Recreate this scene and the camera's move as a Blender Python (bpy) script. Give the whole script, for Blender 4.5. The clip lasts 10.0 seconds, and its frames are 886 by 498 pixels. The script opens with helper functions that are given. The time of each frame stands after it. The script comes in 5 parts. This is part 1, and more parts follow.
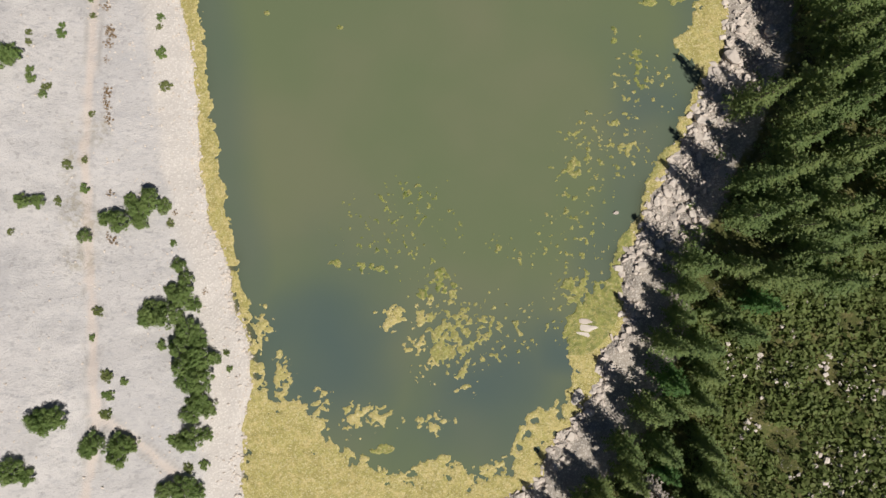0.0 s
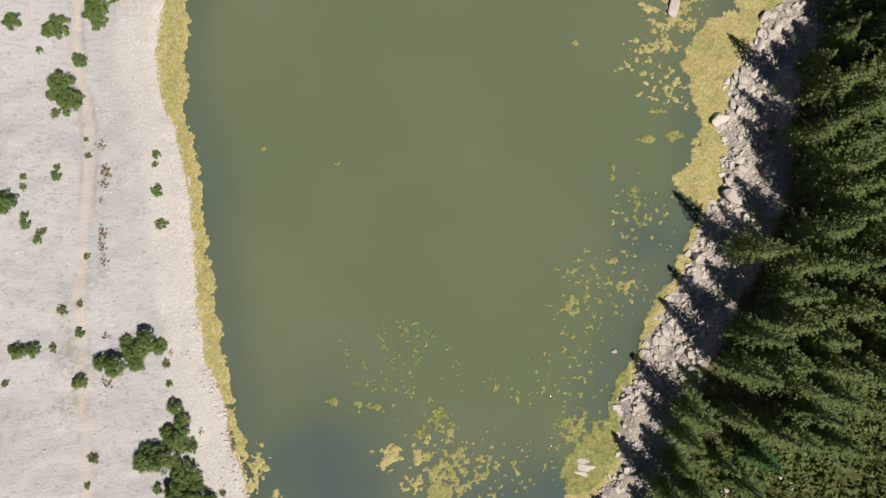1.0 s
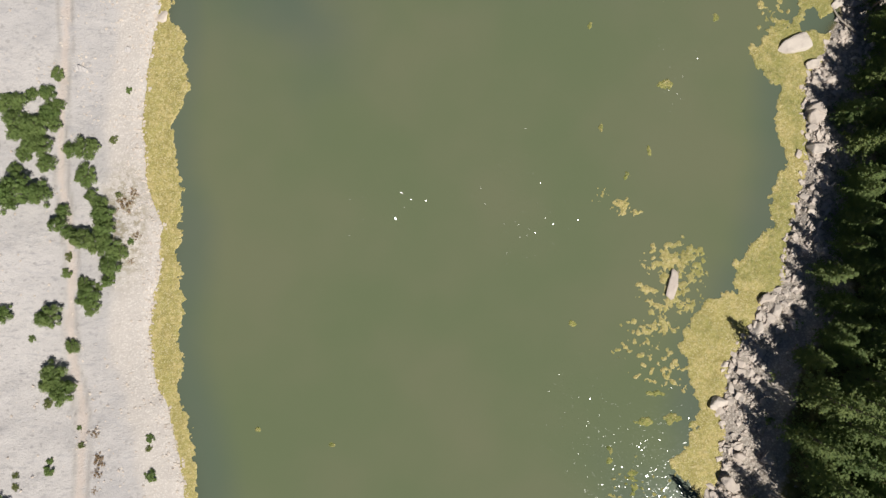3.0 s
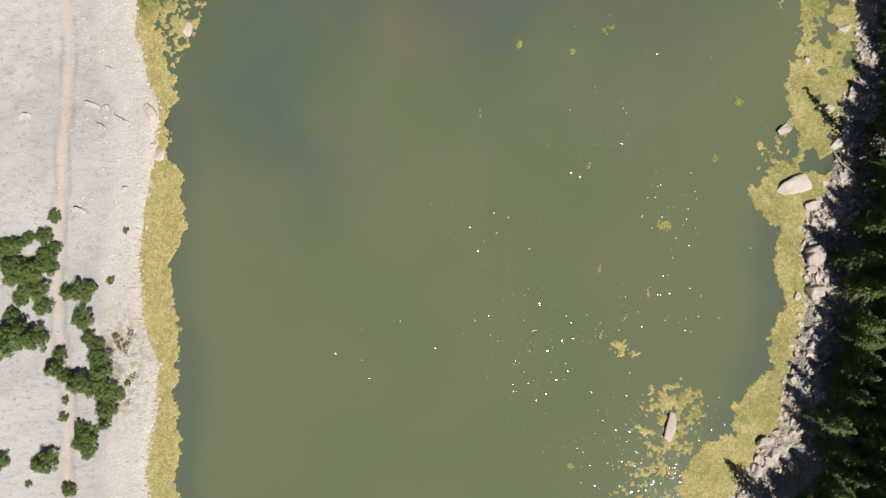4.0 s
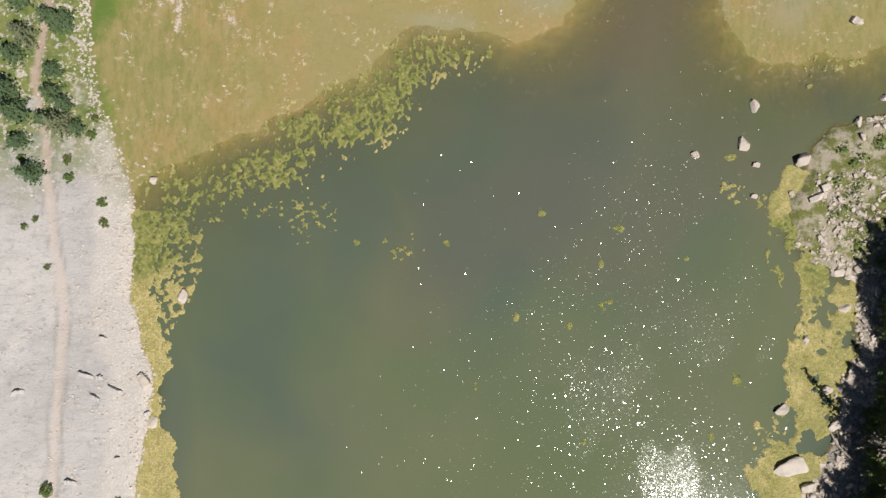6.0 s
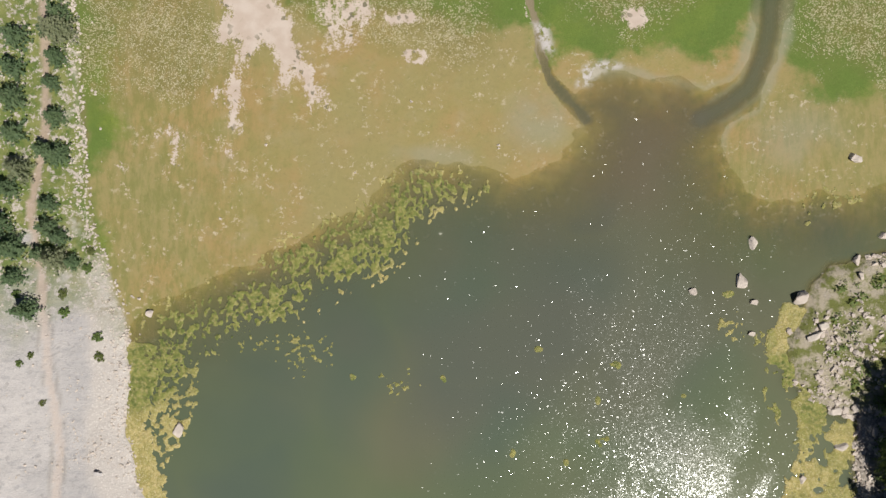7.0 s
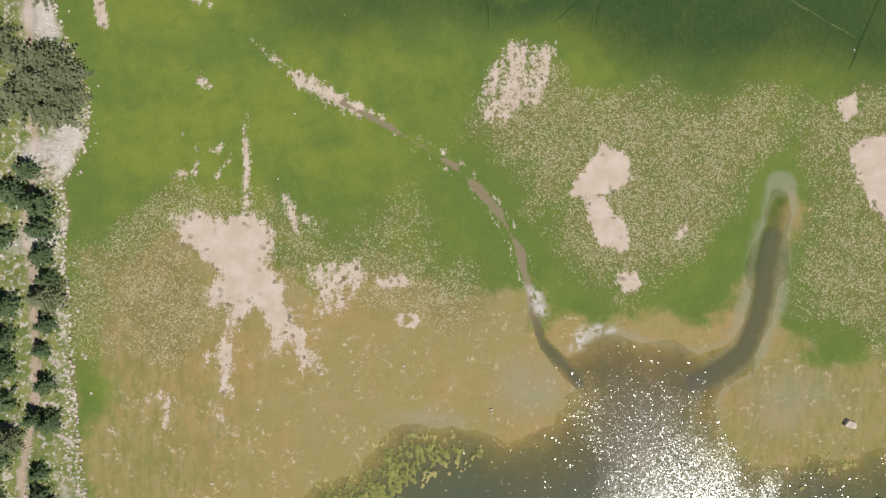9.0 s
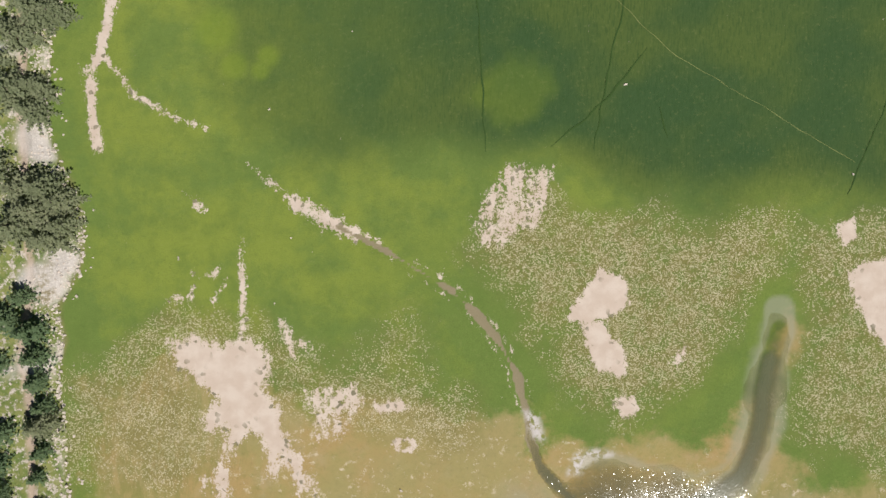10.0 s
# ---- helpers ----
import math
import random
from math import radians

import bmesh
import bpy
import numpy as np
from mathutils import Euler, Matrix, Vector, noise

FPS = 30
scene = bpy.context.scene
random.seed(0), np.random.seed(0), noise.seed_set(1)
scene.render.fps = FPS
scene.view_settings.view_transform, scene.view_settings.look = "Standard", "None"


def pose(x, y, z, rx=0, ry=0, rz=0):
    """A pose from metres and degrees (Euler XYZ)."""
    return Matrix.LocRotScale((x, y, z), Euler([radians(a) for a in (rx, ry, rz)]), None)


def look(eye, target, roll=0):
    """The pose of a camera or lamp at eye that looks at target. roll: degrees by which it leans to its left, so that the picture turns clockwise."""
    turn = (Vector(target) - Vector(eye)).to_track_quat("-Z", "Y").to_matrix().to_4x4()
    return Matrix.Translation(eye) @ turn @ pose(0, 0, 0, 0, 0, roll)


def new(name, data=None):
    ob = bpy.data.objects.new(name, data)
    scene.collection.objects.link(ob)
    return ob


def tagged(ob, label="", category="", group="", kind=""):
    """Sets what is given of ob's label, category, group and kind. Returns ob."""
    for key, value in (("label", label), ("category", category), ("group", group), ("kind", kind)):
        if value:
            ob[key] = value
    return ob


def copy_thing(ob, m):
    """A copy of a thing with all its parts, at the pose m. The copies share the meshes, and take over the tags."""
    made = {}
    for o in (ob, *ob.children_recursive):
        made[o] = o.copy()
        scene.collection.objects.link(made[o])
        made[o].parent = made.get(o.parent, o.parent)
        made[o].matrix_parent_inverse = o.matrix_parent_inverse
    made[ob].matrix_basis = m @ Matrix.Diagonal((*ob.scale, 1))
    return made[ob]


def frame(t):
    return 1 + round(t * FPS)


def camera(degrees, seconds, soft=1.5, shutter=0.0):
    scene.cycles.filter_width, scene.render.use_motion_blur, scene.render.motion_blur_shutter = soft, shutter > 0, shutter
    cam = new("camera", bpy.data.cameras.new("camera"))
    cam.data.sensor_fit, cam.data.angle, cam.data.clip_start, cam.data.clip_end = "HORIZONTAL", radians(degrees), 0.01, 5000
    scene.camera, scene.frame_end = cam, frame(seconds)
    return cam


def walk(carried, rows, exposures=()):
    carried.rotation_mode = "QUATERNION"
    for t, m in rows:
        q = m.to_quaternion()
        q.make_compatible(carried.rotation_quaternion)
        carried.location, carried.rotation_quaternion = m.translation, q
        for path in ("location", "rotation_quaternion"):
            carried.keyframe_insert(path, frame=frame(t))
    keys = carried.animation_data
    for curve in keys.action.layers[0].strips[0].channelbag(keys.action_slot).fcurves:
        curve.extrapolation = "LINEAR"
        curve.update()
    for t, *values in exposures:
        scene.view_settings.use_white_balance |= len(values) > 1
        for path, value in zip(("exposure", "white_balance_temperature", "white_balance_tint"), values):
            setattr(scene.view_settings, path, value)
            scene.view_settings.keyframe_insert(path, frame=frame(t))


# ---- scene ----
cam = camera(73.7, 10.0)
# seconds, eye, turn from straight down (degrees)
ROWS = [
    (0.0, 0.000, 0.000, 70.000, 1.186, 0.601, 0.000),
    (0.5, 0.132, 8.257, 69.962, 1.123, 0.569, 0.008),
    (1.0, 0.248, 16.482, 69.974, 1.060, 0.541, 0.019),
    (1.5, 0.346, 24.624, 69.982, 0.991, 0.521, 0.024),
    (2.0, 0.421, 33.012, 70.004, 0.956, 0.507, 0.039),
    (2.5, 0.489, 41.512, 70.018, 0.936, 0.495, 0.063),
    (4.0, 0.880, 66.743, 70.065, 0.818, 0.530, 0.226),
    (4.5, 0.976, 74.975, 70.113, 0.769, 0.582, 0.308),
    (5.0, 1.109, 83.128, 70.095, 0.705, 0.622, 0.479),
    (5.5, 1.223, 91.246, 70.034, 0.631, 0.646, 0.834),
    (7.0, 1.167, 115.524, 69.911, 0.458, 0.596, 1.426),
    (7.5, 1.182, 123.413, 69.850, 0.338, 0.571, 1.418),
    (8.0, 1.216, 131.332, 69.811, 0.217, 0.547, 1.379),
    (8.5, 1.215, 139.265, 69.760, 0.097, 0.533, 1.323),
    (9.0, 1.205, 147.285, 69.653, -0.007, 0.524, 1.264),
    (9.5, 1.216, 154.931, 69.509, -0.164, 0.520, 1.199),
    (10.0, 1.233, 162.320, 69.325, -0.356, 0.526, 1.166),
]
walk(cam, [(t, pose(*p)) for t, *p in ROWS], [(0.0, 0.04), (2.5, 0.03), (4.5, 0.08), (7.0, -0.05), (9.0, -0.14), (10.0, 0.0)])

# ---------------------------------------------------------------- light
SUN_TILT, SUN_TURN = radians(54.2), radians(137)  # height over the horizon; clockwise from +y
to_sun = Vector((math.cos(SUN_TILT) * math.sin(SUN_TURN), math.cos(SUN_TILT) * math.cos(SUN_TURN), math.sin(SUN_TILT)))
world = bpy.data.worlds.new("sky")
scene.world = world
world.use_nodes = True
wn = world.node_tree
sky = wn.nodes.new("ShaderNodeTexSky")
sky.sky_type, sky.sun_disc = "NISHITA", False
sky.sun_elevation, sky.sun_rotation = SUN_TILT, SUN_TURN
sky.altitude, sky.air_density, sky.dust_density = 2500, 0.5, 0.1  # thin mountain air
wn.links.new(sky.outputs[0], wn.nodes["Background"].inputs[0])
wn.nodes["Background"].inputs[1].default_value = 0.05
sun = new("sun", bpy.data.lights.new("sun", "SUN"))
sun.data.energy, sun.data.angle, sun.data.color = 5.0, radians(0.53), (1.0, 0.962, 0.895)
sun.matrix_world = look(to_sun * 200, (0, 0, 0))

# ---------------------------------------------------------------- the plan: shores, paths and patches (metres)
LEFT_SHORE = [(-24.3, -60), (-24.3, -27.8), (-24.2, -22.5), (-23.9, -19.2), (-23.4, -15.9), (-23.2, -12.5), (-23.8, -9.2), (-25.5, -5.2),
    (-26.5, 0.2), (-28.5, 5.6), (-29.5, 11.0), (-29.9, 17.7), (-30.4, 24.2), (-31.5, 29.3), (-33.3, 34.6), (-34.3, 38.7),
    (-34.5, 43.4), (-33.4, 48.8), (-33.1, 53.5), (-35.2, 58.9), (-35.7, 66.5), (-34.9, 73.8), (-34.1, 77.8), (-33.5, 83.9),
    (-34.9, 88.0), (-36.4, 93.4), (-36.4, 101.3), (-36.9, 107.1), (-39.1, 112.5), (-41.3, 117.8), (-42.2, 124.5), (-43.0, 133.0),
    (-43.7, 141.0), (-44.4, 145.0), (-44.0, 150.4), (-44.6, 154.3), (-42.3, 157.7), (-41.7, 161.7), (-41.8, 165.1), (-43.8, 169.7),
    (-45.5, 173.0), (-46.6, 178.3), (-45.7, 186.3), (-44.8, 190.3), (-44, 230)]
RIGHT_SHORE = [(2, -31), (7.0, -27.7), (10.3, -25.7), (11.6, -22.4), (13.6, -19.7), (15.6, -17.1), (17.6, -14.4), (17.8, -10.5), (19.6, -8.5),
    (20.6, -6.5), (19.9, -3.2), (20.3, 0.2), (22.7, 4.2), (23.7, 8.2), (25.7, 10.2), (27.1, 13.6), (29.1, 17.6), (30.2, 20.9),
    (32.2, 24.8), (33.2, 29.5), (32.2, 32.1), (33.2, 34.8), (33.3, 38.1), (36.3, 42.1), (37.3, 45.4), (40.0, 47.4), (40.3, 52.1),
    (41.7, 56.8), (42.8, 61.2), (42.6, 65.6), (42.6, 70.2), (44.4, 73.5), (46.9, 78.5), (47.2, 85.6), (49.2, 88.9), (49.2, 97.3),
    (44.0, 99.6), (41.7, 101.6), (41.6, 103.9), (40.9, 106.5), (42.8, 109.2), (44.1, 113.2), (46.0, 115.3), (52.4, 116.8), (75, 118)]
MARSH_EDGE = [(-36.6, 104.5), (-35.2, 107.2), (-28.6, 110.7), (-21.9, 113.6), (-15.3, 117.8), (-9.3, 120.2), (-6.1, 123.3), (-4.1, 125.4),
    (1.2, 126.3), (5.3, 126.2), (8.6, 124.8), (12.6, 125.9), (15.7, 128.5), (16.5, 131.2), (15.1, 133.4), (16.0, 135.5), (18.3, 137.2), (21.0, 137.6),
    (25.0, 136.5), (28.3, 136.0), (30.9, 135.6), (34.2, 137.1), (35.8, 139.3), (36.7, 142.9), (37.2, 146.9), (38.2, 150.3), (39.5, 154.4), (40.6, 154.4),
    (40.4, 149.7), (39.9, 144.3), (39.3, 141.0), (38.2, 137.0), (36.9, 133.8), (35.0, 132.6), (33.4, 131.2), (32.7, 128.9), (33.8, 126.3), (35.8, 123.7),
    (38.5, 122.7), (41.8, 123.0), (52.3, 124.4), (75, 127)]
GREEN_EDGE = [(-60, 108), (-41.6, 110), (-40.8, 130), (-40.6, 144.4), (-38.0, 146.5), (-30.8, 150.6), (-18.0, 147.6), (-14.6, 144.3),
    (-3.3, 143.9), (2.1, 142.1), (10.7, 142.3), (15.3, 141.6), (25.3, 139.8), (33.9, 139.6), (36.4, 145.5), (38, 151), (41, 154), (42.6, 150),
    (41.5, 144.3), (41.8, 139.0), (45.1, 137.1), (52.8, 137.3), (80, 137)]
DARK_EDGE = [(-27.5, 240), (-26.8, 190.6), (-26.0, 182.6), (-21.9, 176.1), (-14.5, 172.3), (-5.2, 173.1), (5.4, 173.3), (13.3, 173.4),
    (21.3, 169.6), (31.2, 167.2), (41.0, 169.4), (52.1, 167.6), (90, 167)]
CHANNEL = [(30.4, 132.2), (33.0, 133.5), (36.1, 135.9), (37.5, 139.6), (38.2, 143.0), (38.4, 146.3), (39.1, 149.6), (40.1, 153.3), (40.1, 155.5)]
STREAM = [(-27.2, 175.3), (-22.4, 171.4), (-18.4, 167.9), (-11.7, 164.3), (-6.2, 161.6), (-2.5, 159.5), (1.9, 156.9), (4.6, 154.5), (7.3, 151.2),
    (9.4, 147.6), (10.5, 144.0), (11.3, 139.7), (12.7, 136.4), (15.1, 133.8), (17.1, 131.8)]
RILL = [(-1.2, 168.7), (-0.2, 166.0), (0.6, 163.1), (1.0, 160.1), (1.7, 157.4)]
WASH = [(-40.0, 184.1), (-35.9, 179.2), (-31.2, 176.6), (-27.5, 175.5)]
TRACK = [(-38.0, 197), (-38.8, 190.4), (-40.0, 184.4), (-41.3, 181.7), (-40.9, 177.1), (-40.0, 172.8)]
FOOTPATH = [(-40.6, -40), (-40.2, -27.1), (-39.3, -21.9), (-39.0, -16.7), (-39.4, -11.6), (-39.8, -6.4), (-40.6, 0.8), (-41.1, 7.4), (-41.5, 12.0),
    (-41.4, 18.6), (-41.2, 25.2), (-41.4, 31.0), (-42.1, 34.8), (-43.1, 38.7), (-43.2, 44.0), (-42.9, 49.9), (-44.4, 58.4),
    (-44.7, 63.8), (-44.3, 71.7), (-43.7, 84.9), (-43.6, 92), (-45.1, 101.6), (-46.5, 112.3), (-48.0, 118.8), (-47.8, 122.1),
    (-46.9, 128.0), (-47.0, 135), (-47.6, 142.8), (-48.7, 148.0), (-47.5, 158.4), (-49.1, 176.5), (-49, 200)]
SIDEPATH = [(-39.3, -16.9), (-37.0, -18.8), (-33.7, -22.0), (-30.3, -25.9)]
FAN = [(-31.4, 150.6), (-29.0, 151.1), (-26.3, 150.7), (-25.0, 150.2), (-22.7, 151.2), (-20.6, 150.6), (-19.3, 149.0), (-19.3, 146.3),
    (-19.8, 145.0), (-18.5, 143.3), (-17.7, 141.3), (-16.3, 138.0), (-15.1, 136.1), (-14.1, 134.1), (-13.7, 132.4), (-15.2, 132.3),
    (-16.4, 134.2), (-17.3, 135.8), (-18.1, 137.0), (-18.3, 135.7), (-18.5, 134.5), (-19.6, 134.4), (-19.8, 137.0), (-20.5, 138.9),
    (-21.4, 139.7), (-22.4, 138.9), (-23.4, 137.9), (-24.2, 136.3), (-23.9, 134.5), (-23.7, 131.9), (-24.3, 129.2), (-25.4, 129.6),
    (-25.2, 132.2), (-25.9, 134.2), (-25.3, 136.2), (-24.9, 138.2), (-24.4, 139.9), (-26.4, 139.8), (-27.4, 140.8), (-26.8, 142.5),
    (-25.8, 143.5), (-27.2, 144.8), (-28.6, 146.1), (-30.3, 147.1), (-31.2, 148.7)]
BARE = [
    [(-7.0, 143.4), (-3.8, 143.9), (-3.2, 143.1), (-6.4, 142.7)],
    [(15.2, 153.9), (16.8, 156.5), (19.2, 159.9), (20.7, 159.1), (22.1, 158.2), (22.2, 155.9), (19.9, 154.2), (17.9, 153.6)],
    [(17.4, 153.1), (19.2, 153.8), (20.6, 151.7), (22.1, 149.9), (21.9, 147.8), (19.2, 148.1), (18.0, 149.8)],
    [(21.0, 144.4), (23.1, 144.9), (23.6, 143.6), (22.3, 142.6)],
    [(47.9, 160.0), (49.7, 161.2), (54.0, 161.8), (54.2, 149.9), (52.1, 152.2), (50.2, 154.3), (48.9, 156.8)],
    [(46.7, 165.3), (48.1, 166.2), (48.6, 164.0), (47.4, 163.5)],
    [(-18.9, 168.4), (-16.4, 167.7), (-12.3, 165.7), (-6.4, 162.4), (-9.6, 162.7), (-13.6, 164.3), (-17.0, 165.9)]]
RAGGED = [
    [(4.4, 165.1), (6.3, 168.8), (7.9, 171.5), (13.2, 171.6), (12.6, 167.9), (12.0, 164.9), (9.0, 163.9), (7.4, 162.2), (4.8, 162.5)],
    [(-15.2, 145.1), (-11.8, 145.4), (-9.2, 145.2), (-8.5, 143.8), (-9.1, 142.7), (-11.4, 142.1), (-10.4, 140.6), (-12.0, 139.1), (-14.0, 139.6), (-13.8, 142.1), (-15.0, 143.2)],
    [(27.6, 149.7), (29.1, 151.0), (29.3, 149.4), (27.9, 148.7)]]
WISPS = [
    [(-23.4, 162.2), (-22.9, 162.4), (-22.4, 157.3), (-22.5, 154.6), (-21.9, 151.5), (-22.9, 151.4), (-23.1, 154.6), (-23.1, 157.2)],
    [(-18.4, 153.3), (-17.5, 153.4), (-16.8, 150.7), (-16.3, 147.8), (-17.1, 149.0), (-18.1, 151.5)],
    [(-16.0, 150.7), (-14.6, 150.9), (-14.4, 148.8), (-15.4, 149.1)],
    [(-28.9, 158.7), (-27.0, 158.3), (-25.0, 159.5), (-25.8, 158.2), (-27.8, 157.8)],
    [(-32.0, 155.4), (-29.6, 155.7), (-28.3, 157.3), (-28.7, 155.3), (-31.5, 155.0)],
    [(-24.6, 158.0), (-25.3, 156.5), (-26.5, 154.8), (-25.8, 156.3)],
    [(-29.8, 167.8), (-28.1, 167.4), (-27.2, 165.8), (-28.9, 165.5)],
    [(-27.8, 134.8), (-26.3, 134.3), (-26.8, 132.3)],
    [(-26.6, 128.5), (-24.5, 126.7), (-25.6, 126.3)],
    [(-34.2, 128.6), (-32.2, 129.9), (-30.7, 128.7), (-31.8, 125.3), (-32.3, 128.7)],
    [(-38.2, 125.2), (-37.1, 124.9), (-38.1, 124.2)]]
CRUST = [
    [(15.8, 135.8), (16.6, 138.1), (18.9, 138.7), (21.4, 138.2), (19.5, 137.7), (18.2, 137.0), (17.4, 135.8)],
    [(10.5, 143.1), (12.1, 142.7), (12.9, 139.7), (11.6, 140.0)]]
SPECKLED = [
    [(4.3, 166.8), (6.3, 168.8), (13.2, 170.3), (14.3, 166.3), (19.6, 166.4), (25.5, 168.2), (26.9, 163.9), (34.2, 163.4), (38.8, 165.5), (40.0, 168.5), (40.7, 166.8), (39.2, 161.5), (36.3, 157.8), (34.5, 152.8), (30.7, 146.4), (26.8, 143.7), (22.2, 141.8), (18.2, 142.5), (13.8, 145.7), (13.0, 149.0), (15.9, 153.1), (12.0, 152.3), (8.2, 156.2), (5.8, 160.2)],
    [(42.4, 165.4), (56, 166.9), (56, 137.3), (44.4, 139.1), (41.6, 145.6), (42.7, 154.9)],
    [(-38.0, 146.5), (-30.0, 148.0), (-27.9, 140.0), (-31.1, 133.9), (-37.2, 137.1)],
    [(-11.4, 148.4), (-3.5, 153.9), (1.2, 152.0), (1.4, 144.7), (-3.3, 144.6)]]
HEATH = [(30, -7), (37, -3.5), (46, 2.5), (90, 12), (90, -70), (26, -70), (27.5, -26)]


# ---------------------------------------------------------------- fields over the plan
def line_away(pts, x, y):
    """Distance from an open line."""
    best = np.full(np.shape(x), 1e9)
    for (ax, ay), (bx, by) in zip(pts, pts[1:]):
        dx, dy = bx - ax, by - ay
        k = np.clip(((x - ax) * dx + (y - ay) * dy) / (dx * dx + dy * dy + 1e-9), 0, 1)
        best = np.minimum(best, (x - ax - k * dx) ** 2 + (y - ay - k * dy) ** 2)
    return np.sqrt(best)


def within(pts, x, y):
    """Signed distance to a closed outline, positive inside."""
    inside = np.zeros(np.shape(x), bool)
    ring = list(pts) + [pts[0]]
    for (ax, ay), (bx, by) in zip(ring, ring[1:]):
        if ay != by:
            inside ^= ((ay > y) != (by > y)) & (x < (bx - ax) * (y - ay) / (by - ay) + ax)
    away = line_away(ring, x, y)
    return np.where(inside, away, -away)


def grain(x, y, size, seed=0):
    """Smooth value noise, 0 to 1."""
    u, v = np.asarray(x) / size + seed * 17.31, np.asarray(y) / size - seed * 9.77
    i, j = np.floor(u), np.floor(v)
    f, g = u - i, v - j
    f, g = f * f * (3 - 2 * f), g * g * (3 - 2 * g)

    def cell(a, b):
        h = np.sin(a * 127.1 + b * 311.7 + seed * 74.7) * 43758.5453
        return h - np.floor(h)
    return (cell(i, j) * (1 - f) + cell(i + 1, j) * f) * (1 - g) + (cell(i, j + 1) * (1 - f) + cell(i + 1, j + 1) * f) * g


def cloud(x, y, size, octaves=4, seed=0):
    total, weight, a = 0.0, 0.0, 1.0
    for k in range(octaves):
        c, s = math.cos(0.6 * k + seed), math.sin(0.6 * k + seed)
        total = total + a * grain(c * x - s * y, s * x + c * y, size / 2.03 ** k, seed + k)
        weight, a = weight + a, a * 0.55
    return total / weight


def ease(a, b, v):
    k = np.clip((v - a) / (b - a), 0, 1)
    return k * k * (3 - 2 * k)


def left_land(x, y):
    return within(LEFT_SHORE + [(-900, 900), (-900, -900), (-24, -900)], x, y)


def right_land(x, y):
    return within([(2, -900)] + RIGHT_SHORE + [(900, 121), (900, -900)], x, y)


def marsh(x, y):
    return within(MARSH_EDGE + [(900, 135), (900, 900), (-70, 900), (-70, 104)], x, y)


def fields(x, y):
    x, y = np.asarray(x, float), np.asarray(y, float)
    wob = (cloud(x, y, 2.2, 3, 3) - 0.5) * 1.1
    return left_land(x, y) + wob, right_land(x, y) + wob, marsh(x, y) + wob * 0.9


def height(x, y, parts=None):
    x, y = np.asarray(x, float), np.asarray(y, float)
    dl, dr, dm = parts if parts is not None else fields(x, y)
    d = np.clip(dl, 0, 120)
    steep = 1 + 0.55 * ease(45, 10, y) * ease(-60, -20, y) - 0.35 * ease(110, 130, y)
    left = (0.35 * ease(0, 1.2, d) + (0.1 * d + 0.006 * np.minimum(d, 20) ** 2) * steep) + (cloud(x, y, 5, 4, 8) - 0.5) * 0.5 * ease(0, 4, d)
    e = np.clip(dr, 0, 160)
    rise = ease(106, 92, y)
    right = 0.3 * ease(0, 1.0, e) + 0.07 * e + rise * (0.27 * np.clip(e - 4, 0, 150)) + (cloud(x, y, 3.5, 4, 5) - 0.5) * (0.5 + 0.9 * rise) * ease(0, 2.5, e)
    wet = np.where(dm > 0, 0.014 * np.minimum(dm, 9), 0.034 * dm) + (cloud(x, y, 4, 3, 6) - 0.5) * 0.06
    wet = wet + 0.10 * ease(0, 30, dm)
    ditch = line_away(STREAM, x, y)
    wet = wet - 0.12 * ease(1.0, 0.2, ditch) * (dm > -3)
    wet = wet - 0.2 * ease(1.5, 0.1, line_away(CHANNEL[:-2], x, y))
    deep = np.minimum(np.minimum(0.3 * -dl, 0.3 * -dr), 0.15 * (y + 40))
    low = np.where(dm > 0, wet, np.maximum(np.maximum(wet, -deep), -3.0))
    z = np.where(dl > 0, left, np.where(dr > 0, right, low))
    foot = np.minimum(line_away(FOOTPATH, x, y), line_away(SIDEPATH, x, y))
    z = z - 0.12 * ease(0.8, 0.25, foot) * (dl > 0)
    z = np.where(y < -38, np.maximum(z, 0.25 * (-38 - y)), z)
    return np.minimum(z, 45)


